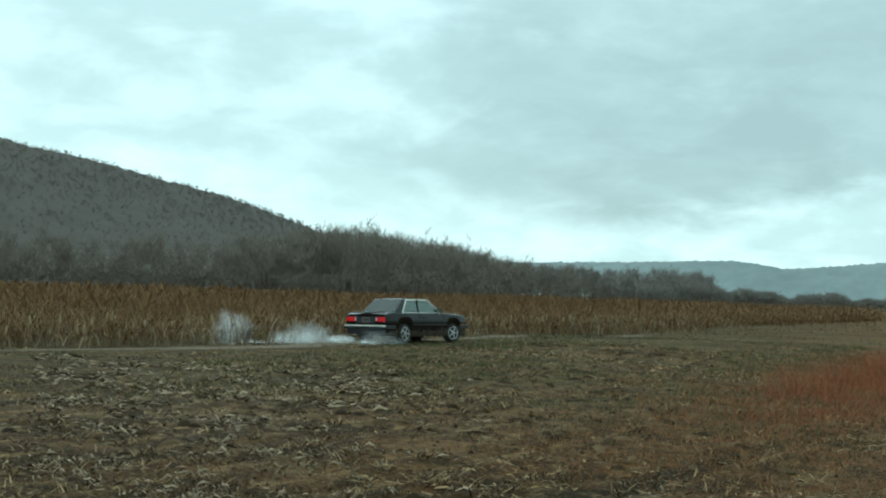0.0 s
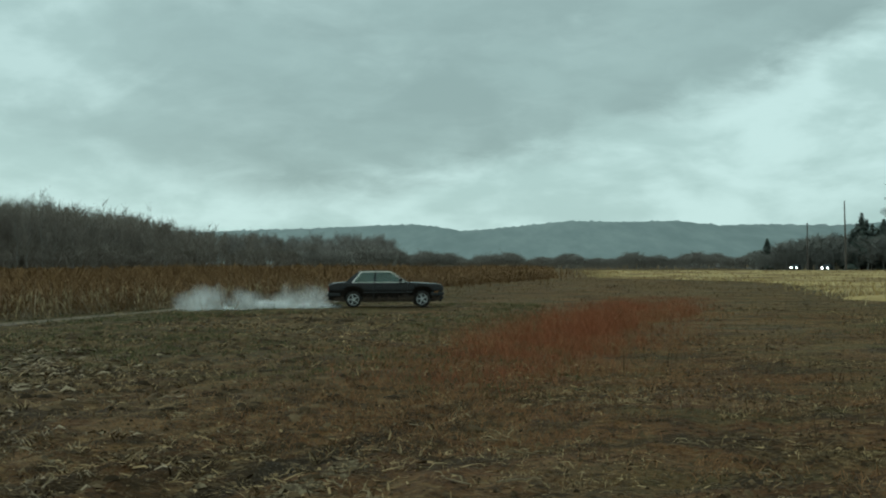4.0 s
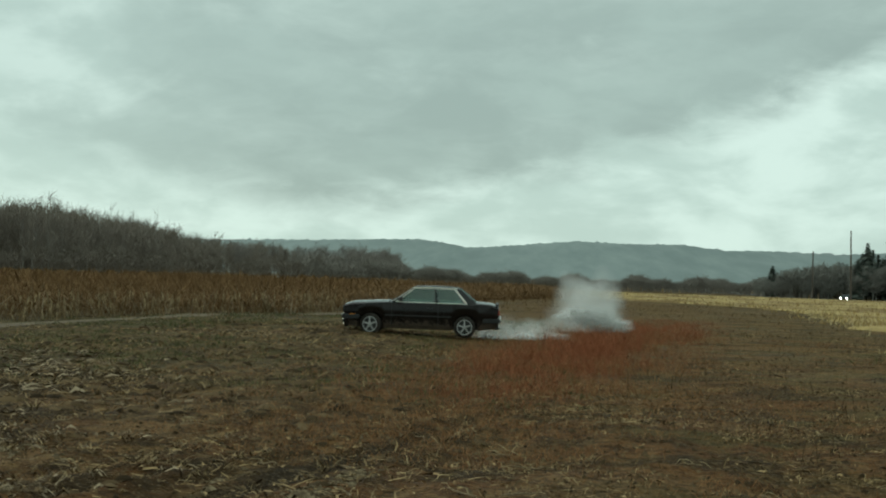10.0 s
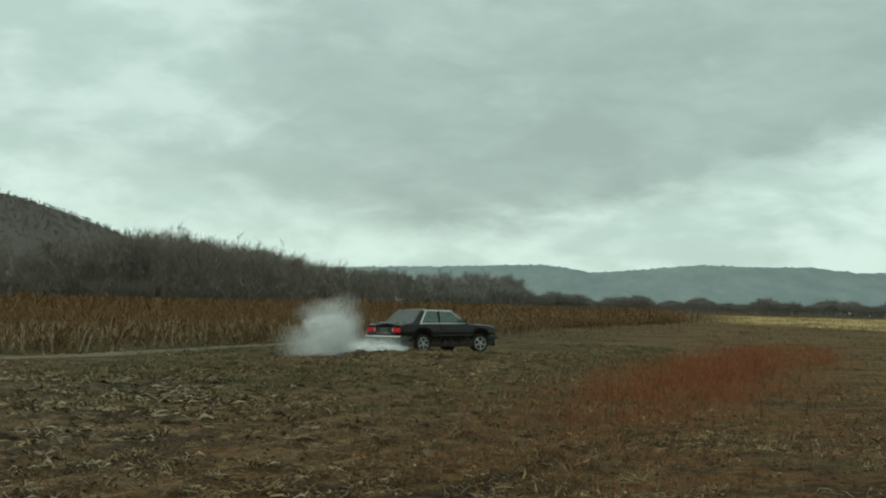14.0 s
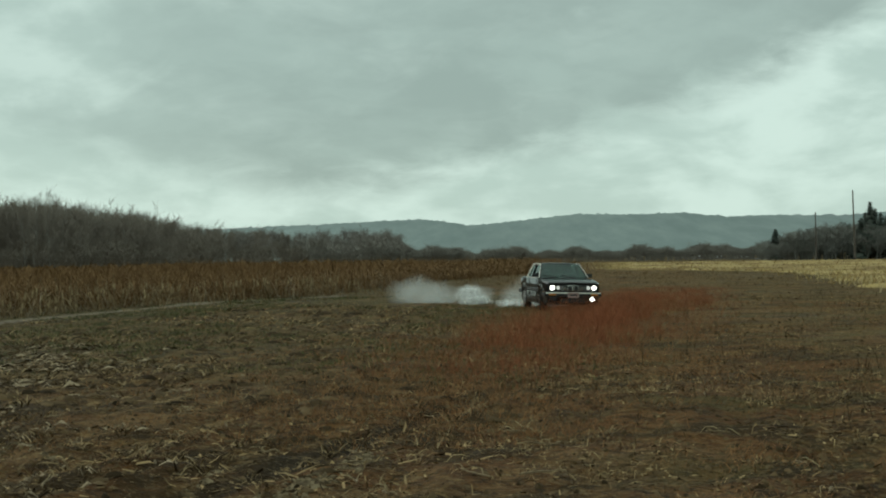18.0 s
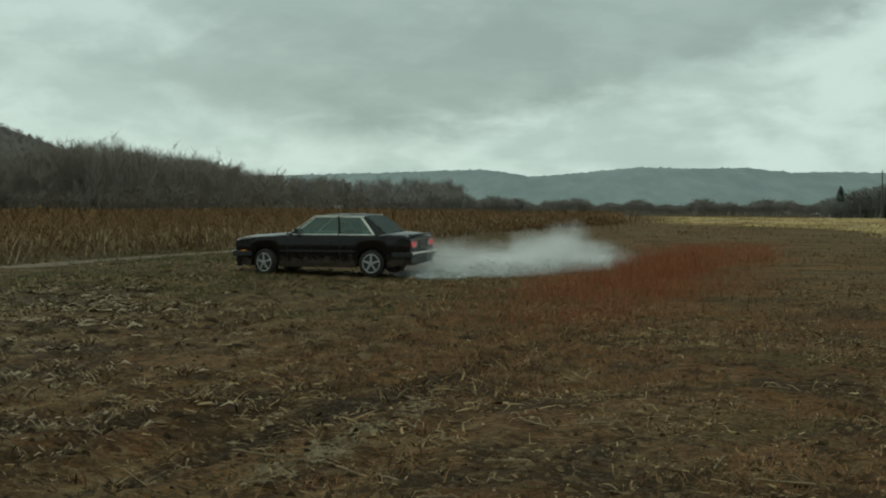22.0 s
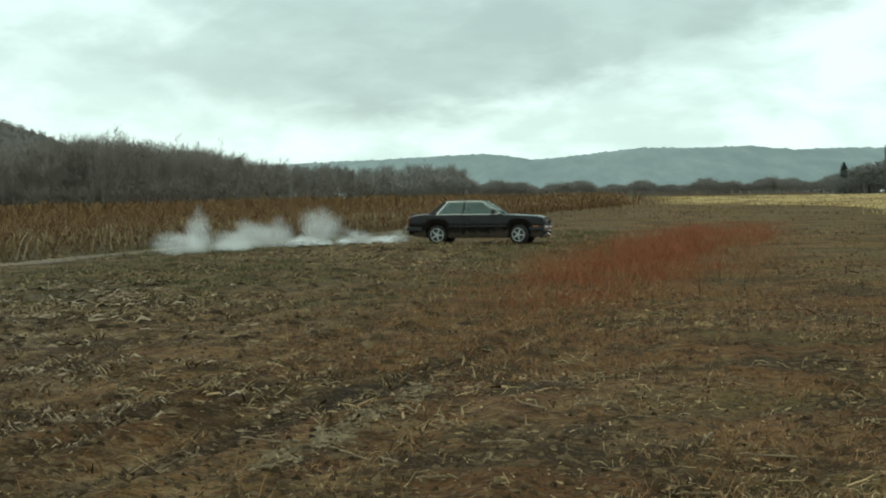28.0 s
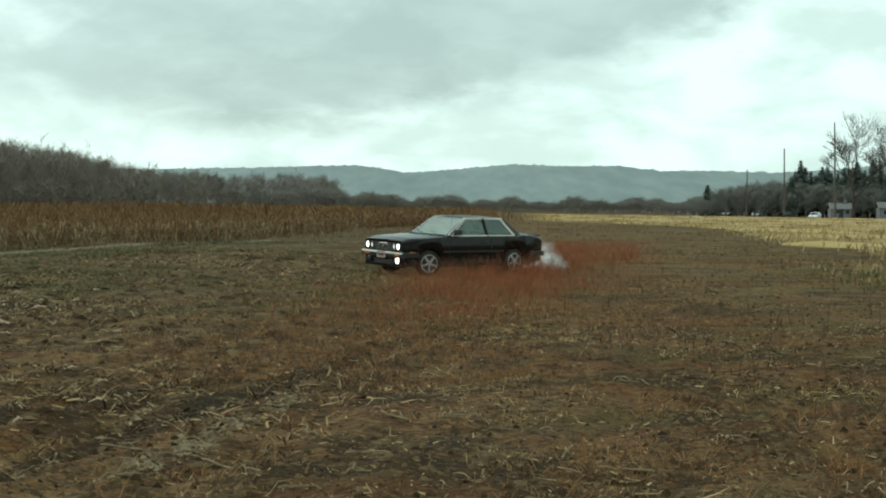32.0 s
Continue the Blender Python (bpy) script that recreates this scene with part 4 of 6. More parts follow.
def straw_heaps():
    """Bunches of torn corn leaves: each leaf an arched ribbon, heaped round a spot."""
    n = 860
    y = 4.5 + 19 * rng.random(n) ** 1.1
    x = np.where(rng.random(n) < 0.72, rng.uniform(-0.04, 0.36, n), rng.uniform(-0.42, 0.1, n)) * y
    keep = (wave(x, y, 0.9, 91) + 0.6 * wave(x, y, 2.6, 92) > 0.35 + rng.normal(0, 0.15, n)) & (x < meadow_left(np.maximum(y, 20)))
    x, y = x[keep], y[keep]
    per = np.where(x > 1.2, rng.integers(14, 64, len(x)), rng.integers(8, 36, len(x)))
    bx, by = np.repeat(x, per), np.repeat(y, per)
    m = len(bx)
    bx, by = bx + rng.normal(0, 0.19, m), by + rng.normal(0, 0.14, m)
    a = rng.uniform(0, 6.28, m)
    long = 0.025 + 0.19 * rng.random(m) ** 2.4
    wide = rng.uniform(0.0012, 0.0038, m)
    out, side = np.stack([np.cos(a), np.sin(a), 0 * a], -1), np.stack([-np.sin(a), np.cos(a), rng.normal(0, 0.5, m)], -1) * wide[:, None]
    high = rng.uniform(0.0, 0.08, m) * (rng.random(m) < 0.6)
    curl = np.stack([-np.sin(a), np.cos(a), 0 * a], -1) * (long * rng.normal(0, 0.3, m))[:, None]
    base = np.stack([bx, by, land(bx, by) + 0.014], -1)
    rows = []
    for f, w in ((0.0, 0.5), (0.35, 1.0), (0.7, 0.8), (1.0, 0.1)):
        c = base + out * (long * f)[:, None] + curl * f * f + np.array([0, 0, 1.0]) * (high * math.sin(math.pi * min(f, 0.85)))[:, None]
        rows += [c - side * w, c + side * w]
    v = np.stack(rows, 1).reshape(-1, 3)
    k = np.arange(m)[:, None] * 8
    t = np.concatenate([np.concatenate([k + [j, j + 1, j + 3], k + [j, j + 3, j + 2]]) for j in (0, 2, 4)])
    tagged(fast("straw_heaps", v, t, CORNLEAF), "heaped torn corn leaves, straw-coloured, on the mud", "litter", kind="stuff")


def stubble_rows():
    """Old corn stumps in their rows: splayed pale butts with torn leaves, and dark clods thrown up beside them."""
    n = 4000
    y = 8 + 36 * rng.random(n) ** 1.15
    row = np.round(rng.uniform(-15, 2.5, n) / 0.76) * 0.76
    x = row + 0.12 * y + rng.normal(0, 0.07, n)
    keep = (x > corn_edge(y) + 1.6) & (x < 1.0 - 0.1 * y + rng.normal(0, 1.0, n)) & (wave(x, y, 0.8, 95) + 0.5 * wave(x, y, 2.4, 96) > -0.05 + rng.normal(0, 0.22, n))
    x, y = x[keep], y[keep]
    per = 6
    m = len(x) * per
    bx, by = np.repeat(x, per) + rng.normal(0, 0.05, m), np.repeat(y, per) + rng.normal(0, 0.05, m)
    b = np.stack([bx, by, land(bx, by)], -1)
    v, t = blades(b, rng.uniform(0.02, 0.11, m), rng.uniform(0.003, 0.014, m) + by * 0.0006, rng.uniform(0.8, 3.0, m), rng.uniform(0, 3.14, m))
    tagged(fast("corn_stubble", v, t, STUBBLE), "torn pale corn stumps in old rows on the mud", "stubble", kind="stuff")
    n = 5600
    y = 7 + 34 * rng.random(n) ** 1.1
    x = np.round(rng.uniform(-15, 4, n) / 0.76) * 0.76 + 0.12 * y + 0.3 + rng.normal(0, 0.10, n)
    keep = (x > corn_edge(y) + 1.2) & (x < 1.5 - 0.12 * y + rng.normal(0, 1.0, n)) & (wave(x, y, 1.0, 97) > -0.2 + rng.normal(0, 0.3, n))
    x, y = x[keep], y[keep]
    n = len(x)
    long = rng.uniform(0.03, 0.20, n) * np.interp(y, [8, 18], [0.35, 1.0])
    high = long * rng.uniform(0.15, 0.4, n)
    a = rng.normal(0, 0.5, n)
    c, s = np.cos(a), np.sin(a)
    v = []
    for px, py, pz in ((-1, 0, -0.2), (-0.4, 0.45, -0.2), (0.5, 0.4, -0.2), (1, 0, -0.2), (0.4, -0.45, -0.2), (-0.5, -0.4, -0.2), (-0.35, 0.05, 0.9), (0.3, -0.05, 1.0)):
        ux, uy = px * long * rng.uniform(0.75, 1.25, n), py * long * rng.uniform(0.75, 1.25, n)
        v.append(np.stack([x + ux * c - uy * s, y + ux * s + uy * c, land(x, y) + pz * high], -1))
    v = np.stack(v, 1).reshape(-1, 3)
    tri = np.array([(0, 6, 1), (1, 6, 2), (2, 6, 7), (2, 7, 3), (3, 7, 4), (4, 7, 5), (5, 7, 6), (5, 6, 0)])[:, ::-1]
    tagged(fast("turned_clods", v, (np.arange(n)[:, None, None] * 8 + tri[None]).reshape(-1, 3), CLOD), "dark turned clods of soil between the old rows", "soil", kind="stuff")


def leaf_mats():
    """Bleached corn leaves matted together in the wetter rows, with gaps of dark soil."""
    n = 13000
    y = 9 + 17 * rng.random(n) ** 1.1
    x = -0.24 * y - (y * 0.40) * rng.random(n) ** 0.8
    patch = wave(x, y * 1.6, 1.3, 131) + 0.9 * wave(x, y * 1.8, 3.4, 132)
    keep = (patch > 0.35 + rng.normal(0, 0.2, n) + 0.9 * np.clip((x / y + 0.36) / 0.12, 0, 1)) & (x > corn_edge(y) + 1.5)
    x, y = x[keep], y[keep]
    n = len(x)
    a = rng.normal(0, 0.55, n) + math.pi * (rng.random(n) < 0.5)
    long, wide = rng.uniform(0.03, 0.17, n) * np.clip(y / 12, 0.8, 1.8), rng.uniform(0.003, 0.011, n) * np.clip(y / 11, 0.7, 2.2)
    out, across = np.stack([np.cos(a), np.sin(a), 0 * a], -1), np.stack([-np.sin(a), np.cos(a), rng.normal(0, 0.6, n)], -1) * wide[:, None]
    base = np.stack([x, y, land(x, y) + 0.012 + 0.02 * rng.random(n)], -1)
    lift = np.array([0, 0, 1.0]) * rng.uniform(0.0, 0.05, n)[:, None]
    mid = base + out * (long * 0.5)[:, None] + lift
    tip = base + out * long[:, None] + across * 2
    v = np.stack([base - across * 0.5, base + across * 0.5, mid + across, mid - across, tip], 1).reshape(-1, 3)
    k = np.arange(n)[:, None] * 5
    tagged(fast("leaf_mats", v, np.concatenate([k + [0, 1, 2], k + [0, 2, 3], k + [3, 2, 4]]), GREYLEAF), "bleached corn leaves matted over the wet soil", "litter", kind="stuff")


def cornstalk(seed):
    """A broken cornstalk lying on the mud: a jointed, bent stem and torn leaves hanging from it."""
    r = np.random.default_rng(seed)
    ob = new("cornstalk")
    bm = bmesh.new()
    n, long = 6, r.uniform(0.14, 0.38)
    bend, rings, pts = r.uniform(-0.5, 0.5), [], []
    for k in range(n + 1):
        f = k / n
        p = Vector((long * (f - 0.5), long * bend * (f - 0.5) ** 2, 0.012 + 0.03 * r.random() * f))
        pts.append(p)
        rad = 0.009 * (1 - 0.35 * f) * (1.25 if k % 2 else 0.95)
        rings.append([bm.verts.new(p + Vector((0, math.cos(q) * rad, math.sin(q) * rad))) for q in (0, 1.257, 2.513, 3.77, 5.027)])
    for a, b in zip(rings, rings[1:]):
        for k in range(5):
            bm.faces.new((a[k], a[(k + 1) % 5], b[(k + 1) % 5], b[k]))
    bm.faces.new(rings[0][::-1]), bm.faces.new(rings[-1])
    part("stem", bm, CORNSTALK, ob)
    for k in r.choice(np.arange(1, n), 2, replace=False):
        bm = bmesh.new()
        a, reach = r.uniform(0, 6.28), r.uniform(0.10, 0.26)
        rows = []
        for f, w in ((0, 0.004), (0.3, 0.008), (0.65, 0.007), (1.0, 0.001)):
            c = pts[k] + Vector((math.cos(a + f) * reach * f, math.sin(a + f) * reach * f, 0.05 * math.sin(3.1 * f) - 0.012 * f))
            s = Vector((-math.sin(a + f), math.cos(a + f), r.uniform(-0.4, 0.4))) * w
            rows.append((bm.verts.new(c - s), bm.verts.new(c + Vector((0, 0, 0.003))), bm.verts.new(c + s)))
        for p, q in zip(rows, rows[1:]):
            bm.faces.new((p[0], p[1], q[1], q[0])), bm.faces.new((p[1], p[2], q[2], q[1]))
        bmesh.ops.solidify(bm, geom=bm.faces[:], thickness=0.001)
        part("leaf", bm, CORNHUSK, ob)
    tagged(ob, "broken bleached cornstalk with torn leaves lying on mud", "cornstalk", "fallen cornstalks")
    return ob


def cornstalks():
    r = np.random.default_rng(17)
    kinds = [cornstalk(400 + k) for k in range(6)]
    for k in range(60):
        y = 5.0 + 12 * r.random() ** 1.2
        x = r.uniform(-0.36, 0.36) * y
        m = pose(x, y, float(land(np.array(x), np.array(y))) + 0.006, r.uniform(-12, 12), r.uniform(-5, 5), r.uniform(0, 360))
        if k < len(kinds):
            kinds[k].matrix_world = m
        else:
            copy_thing(kinds[k % len(kinds)], m)


def corn_plant(seed):
    """A dead corn plant still standing: a bent jointed stalk, drooping leaves and a husked ear."""
    r = np.random.default_rng(seed)
    ob = new("corn_plant")
    high = r.uniform(0.55, 1.15)
    lean, way = r.uniform(0.05, 0.45), r.uniform(0, 6.28)
    pts = [Vector((math.cos(way) * lean * f * f * high, math.sin(way) * lean * f * f * high, f * high)) for f in (0, 0.22, 0.45, 0.68, 0.86, 1.0)]
    bm, rings = bmesh.new(), []
    for k, p in enumerate(pts):
        rad = 0.014 * (1 - 0.13 * k)
        rings.append([bm.verts.new(p + Vector((math.cos(q) * rad, math.sin(q) * rad, 0))) for q in (0, 1.257, 2.513, 3.77, 5.027)])
    for a, b in zip(rings, rings[1:]):
        for k in range(5):
            bm.faces.new((a[k], a[(k + 1) % 5], b[(k + 1) % 5], b[k]))
    bm.faces.new(rings[0][::-1]), bm.faces.new(rings[-1])
    part("stalk", bm, CORNSTALK, ob)
    for k in range(5):
        bm, rows = bmesh.new(), []
        a, reach, drop, root = r.uniform(0, 6.28), r.uniform(0.2, 0.45), r.uniform(0.15, 0.5), pts[1 + k % 4]
        for f, w in ((0, 0.008), (0.3, 0.017), (0.65, 0.014), (1.0, 0.003)):
            c = root + Vector((math.cos(a) * reach * f, math.sin(a) * reach * f, 0.14 * math.sin(3 * f) - drop * f * f))
            s = Vector((-math.sin(a), math.cos(a), r.uniform(-0.5, 0.5))) * w
            rows.append((bm.verts.new(c - s), bm.verts.new(c + Vector((0, 0, 0.004))), bm.verts.new(c + s)))
        for p, q in zip(rows, rows[1:]):
            bm.faces.new((p[0], p[1], q[1], q[0])), bm.faces.new((p[1], p[2], q[2], q[1]))
        bmesh.ops.solidify(bm, geom=bm.faces[:], thickness=0.0015)
        part("leaf", bm, CORN_LEAF_DRY if k % 2 else CORNHUSK, ob)
    p = pts[3]
    part("ear", disc_bm([(-0.16, 0.012), (-0.08, 0.030), (0.0, 0.026), (0.05, 0.008)], 7, "z", (p.x + 0.04, p.y, p.z)), CORNHUSK, ob, "bleached husk over the ear")
    tagged(ob, "dead brown corn plant standing at the field edge", "corn plant", "corn plants along the edge")
    return ob


def corn_plants():
    r = np.random.default_rng(23)
    kinds = [corn_plant(500 + k) for k in range(9)]
    for k in range(220):
        y = 24 + 40 * r.random() ** 0.9
        x = float(corn_edge(y)) + r.normal(0.1, 0.35) - 0.76 * r.integers(0, 3)
        m = pose(x, y, float(land(np.array(x), np.array(y))) - 0.01, r.normal(0, 7), r.normal(0, 7), r.uniform(0, 360))
        if k < len(kinds):
            kinds[k].matrix_world = m
        else:
            copy_thing(kinds[k % len(kinds)], m)


headland()
corn_plants()
cornstalks()
leaf_mats()
stubble_rows()
straw_heaps()
mud_patches()
litter()
crumbs_of_straw()
clods()
weeds()


# ---- along the road ----
WOOD = plain("weathered_pole_wood", (0.11, 0.09, 0.075), 0.9, 0, 0.3, 2.0)
WIRE = plain("black_wire", (0.02, 0.02, 0.02), 0.6)
SIDING = plain("pale_siding", (0.36, 0.36, 0.345), 0.7, 0, 0.08, 1.0)
SIDING_GREY = plain("grey_siding", (0.17, 0.165, 0.17), 0.7, 0, 0.1, 1.0)
SHINGLE = plain("grey_shingles", (0.16, 0.155, 0.15), 0.9, 0, 0.25, 3.0)
DARKPANE = plain("dark_pane", (0.03, 0.035, 0.04), 0.1, 0, 0.1)
TRUNK = plain("dark_trunk", (0.06, 0.05, 0.042), 0.95, 0, 0.3, 3.0)


def road():
    a = np.array([polar(-6.5, 620), polar(-9.5, 430), polar(-12.5, 315), polar(-16.5, 278), polar(-24, 240), polar(-40, 225)])
    s = np.linspace(0, len(a) - 1, 60)
    mid = np.stack([np.interp(s, range(len(a)), a[:, k]) for k in range(2)], -1)
    d = np.gradient(mid, axis=0)
    side = np.stack([-d[:, 1], d[:, 0]], -1) / np.linalg.norm(d, axis=1)[:, None] * 3.6
    rows = [np.stack([*(mid + side * k).T, sink(np.hypot(*(mid + side * k).T)) + (0.14 if abs(k) == 1 else -0.1)], -1) for k in (-1.6, -1, 1, 1.6)]
    v = np.concatenate(rows)
    w = len(mid)
    i = (np.arange(3)[:, None] * w + np.arange(w - 1)).ravel()
    t = np.concatenate([np.stack([i, i + 1, i + w + 1], -1), np.stack([i, i + w + 1, i + w], -1)])
    tagged(fast("road", v, t, ASPHALT), "grey country road on a low bank beyond the meadow", "road", kind="structure")


road()


def utility_pole(az, d, height, lean=0.0, arm=True):
    ob = empty("utility_pole", polar(az, d))
    ob.matrix_world = pose(*polar(az, d), 0, -lean, az)
    part("post", disc_bm([(-0.4, 0.17), (0, 0.17), (height * 0.6, 0.145), (height, 0.11)], 10, "z"), WOOD, ob)
    if arm:
        part("crossarm", bar_bm((-0.12, -1.1, height - 0.6), (-0.12, 1.1, height - 0.6), 0.1, 0.12), WOOD, ob)
        for y in (-1.0, -0.4, 0.4, 1.0):
            part("insulator", disc_bm([(height - 0.54, 0.03), (height - 0.46, 0.05), (height - 0.38, 0.03)], 8, "z", (-0.12, y, 0)), DARKPANE, ob)
    tagged(ob, "weathered brown wooden utility pole by the road", "pole", "roadside poles")
    return ob


POLES = [(-13.3, 272, 13.9, 1.2, False), (-15.3, 252, 17.5, 1.6, False), (-11.8, 300, 10.5, 0.5, False), (-17.4, 262, 12.4, 0.0), (-28.0, 140, 15.5, 0.0)]
for row in POLES:
    utility_pole(*row)


def wires():
    for k in (-0.9, 0.9):
        c = bpy.data.curves.new("power_line", "CURVE")
        c.dimensions, c.bevel_depth = "3D", 0.022
        s = c.splines.new("POLY")
        pts = []
        for (a0, d0, h0, *_), (a1, d1, h1, *_) in ((POLES[3], POLES[4]),):
            p, q = polar(a0, d0, h0 - 0.4), polar(a1, d1, h1 - 0.4)
            for u in np.linspace(0, 1, 14):
                pts.append(p + (q - p) * u + np.array([k * 0.3, k * 0.9, -1.6 * 4 * u * (1 - u) * 0.3]))
        s.points.add(len(pts) - 1)
        for w, p in zip(s.points, pts):
            w.co = (*p, 1)
        ob = new("power_line", c)
        c.materials.append(WIRE)
        tagged(ob, "thin black power line strung between poles", "cable", "power lines")


wires()


def fan_tree(height, seed, spread):
    """A spreading tree: a short trunk that forks again and again into an upright fan. Returns limbs and twigs."""
    r = np.random.default_rng(seed)
    thick, fine = ([], []), ([], [])

    def limb(a, b, ra, rb, store):
        vs, ts = store
        d = (b - a) / np.linalg.norm(b - a)
        s = np.cross(d, [0.3, 0.9, 0.2])
        s /= np.linalg.norm(s)
        u = np.cross(d, s)
        n = len(vs)
        for p, q in ((a, ra), (b, rb)):
            vs.extend(p + (s * math.cos(k * 2.0944) + u * math.sin(k * 2.0944)) * q for k in range(3))
        for k in range(3):
            j = (k + 1) % 3
            ts.extend([(n + k, n + j, n + 3 + j), (n + k, n + 3 + j, n + 3 + k)])

    def grow(p, d, length, rad, level):
        q = p + d * length
        limb(p, q, rad, rad * 0.72, thick if level < 4 else fine)
        if level == 7:
            return
        for _ in range(3):
            e = d + r.normal(0, 1, 3) * spread * np.array([1.15, 1.15, 0.6]) + np.array([0, 0, 0.10])
            grow(q - d * length * r.uniform(0, 0.25), e / np.linalg.norm(e), length * r.uniform(0.62, 0.92), max(rad * 0.58, 0.016), level + 1)

    grow(np.zeros(3), np.array([r.normal(0, 0.03), r.normal(0, 0.03), 1.0]), height * 0.22, height * 0.017, 0)
    return [(np.array(v), np.array(t)) for v, t in (thick, fine)]


def roadside_tree(az, d, height, seed, spread):
    ob = empty("bare_tree", polar(az, d, -0.1))
    for name, (v, t) in zip(("trunk", "crown"), fan_tree(height, seed, spread)):
        fast(name, v, t, TRUNK).parent = ob
    tagged(ob, "large leafless tree with spreading dark limbs by the road", "tree", "roadside trees")


roadside_tree(-16.0, 256, 22.0, 71, 0.33)
roadside_tree(-17.4, 258, 22.5, 72, 0.33)
roadside_tree(-18.6, 276, 14.0, 73, 0.36)
roadside_tree(-20.6, 262, 17.0, 74, 0.36)


def conifer(az, d, height, seed, wide=0.2):
    r = np.random.default_rng(seed)
    ob = empty("conifer", polar(az, d, -0.1))
    part("trunk", disc_bm([(0, height * 0.02), (height * 0.9, height * 0.006)], 7, "z"), TRUNK, ob)
    n = 420
    f = r.random(n) ** 0.7
    a = r.uniform(0, 6.28, n)
    z = height * (0.10 + 0.90 * f)
    reach = height * wide * (1.04 - f) ** 0.65 * r.uniform(0.55, 1.15, n)
    p = np.stack([0 * z, 0 * z, z], -1)
    o = np.stack([np.cos(a), np.sin(a), r.uniform(-0.45, 0.15, n)], -1) * reach[:, None]
    s = np.stack([-np.sin(a), np.cos(a), 0 * a], -1) * (0.28 * reach + 0.12)[:, None]
    up = np.array([0, 0, 0.18]) * reach[:, None]
    v = np.stack([p + up, p + o * 0.55 + s, p + o, p + o * 0.55 - s], 1).reshape(-1, 3)
    k = np.arange(n)[:, None] * 4
    crown = fast("crown", v, np.concatenate([k + [0, 1, 2], k + [0, 2, 3]]), NEEDLES)
    crown.parent = ob
    tagged(ob, "dark green conifer in the roadside belt", "tree", "roadside conifers")


for k, (az, el) in enumerate(((-13.55, 1.15), (-13.9, 1.75), (-14.3, 1.35), (-14.75, 1.5), (-15.1, 1.3), (-15.6, 1.5), (-16.1, 1.7), (-16.7, 1.75), (-17.3, 1.6), (-18.0, 1.5), (-13.1, 1.0), (-12.5, 0.8),
                              (-19.0, 1.4), (-20.0, 1.6), (-21.2, 1.5), (-10.2, 0.85), (-13.7, 1.35), (-14.1, 1.5), (-14.5, 1.2), (-14.95, 1.55), (-15.35, 1.3), (-15.85, 1.45), (-16.4, 1.4), (-17.0, 1.55), (-17.7, 1.3), (-18.5, 1.45), (-19.5, 1.3))):
    d = 325 + (k * 37) % 30
    conifer(az, d, 2.6 + math.tan(radians(el * (1.1 if az < -13.4 else 1.05))) * d, 90 + k, 0.26 if k % 3 else 0.34)


def roadside_scrub():
    kinds = [bare_tree(1.0, 120 + k, 12, 320, 0.009, 0.24, 1.2) for k in range(4)]
    n = 900
    az = rng.uniform(-25, -9.6, n)
    d = rng.uniform(322, 380, n)
    h = np.interp(az, [-23, -18, -16, -13.5, -12.5, -11, -10], [8.0, 7.6, 7.2, 8.0, 8.8, 6.8, 4.6]) * rng.uniform(0.7, 1.1, n)
    tagged(fast("roadside_scrub", *planted(kinds, [polar(a, q) for a, q in zip(az, d)], h, 1.6), ROADSCRUB), "dark tangled scrub behind the road", "scrub", kind="stuff")


roadside_scrub()


def house(az, d, wide, deep, eaves, rise, siding, label):
    ob = empty("house", polar(az, d, 0.2), az + 8)
    bm = box_bm((-wide / 2, -deep / 2, -0.5), (wide / 2, deep / 2, eaves))
    part("wall", bm, siding, ob)
    bm = bmesh.new()
    e = 0.35
    pts = [(x, y, z) for x in (-wide / 2 - e, wide / 2 + e) for y, z in ((-deep / 2 - e, eaves - 0.1), (0, eaves + rise), (deep / 2 + e, eaves - 0.1), (0, eaves + rise - 0.25))]
    vs = [bm.verts.new(p) for p in pts]
    for a, b in ((0, 1), (1, 2), (2, 3), (3, 0)):
        bm.faces.new((vs[a], vs[b], vs[b + 4], vs[a + 4]))
    bm.faces.new(vs[0:4][::-1]), bm.faces.new(vs[4:8])
    part("roof", bm, SHINGLE, ob)
    for x in np.arange(-wide / 2 + 1.2, wide / 2 - 0.6, 2.2):
        win = part("window", box_bm((x - 0.5, -deep / 2 - 0.05, 1.0), (x + 0.5, -deep / 2 + 0.05, 2.1)), SIDING, ob)
        part("pane", box_bm((x - 0.42, -deep / 2 - 0.07, 1.08), (x + 0.42, -deep / 2 - 0.052, 2.02)), DARKPANE, win)
    part("door", box_bm((-0.45, -deep / 2 - 0.06, 0), (0.45, -deep / 2 + 0.04, 2.05)), DARKPANE, ob)
    part("chimney", box_bm((wide * 0.2, -0.3, eaves), (wide * 0.2 + 0.6, 0.3, eaves + rise + 0.7)), SIDING_GREY, ob)
    tagged(ob, label, "house", "roadside houses")


house(-15.45, 306, 4.2, 5, 2.2, 1.2, SIDING_GREY, "narrow grey roadside house behind bare trees")
house(-17.4, 302, 5, 5, 2.5, 1.2, SIDING_GREY, "small grey roadside house behind bare trees")
house(-19.9, 328, 5, 5, 2.3, 1.2, SIDING, "pale roadside house with a grey roof")

# ---- vehicles ----
PAINT = plain("dark_car_paint", (0.009, 0.007, 0.0065), 0.20, 0.0, 0.3, 1.5)
PAINT.node_tree.nodes["Principled BSDF"].inputs["Specular IOR Level"].default_value = 0.40


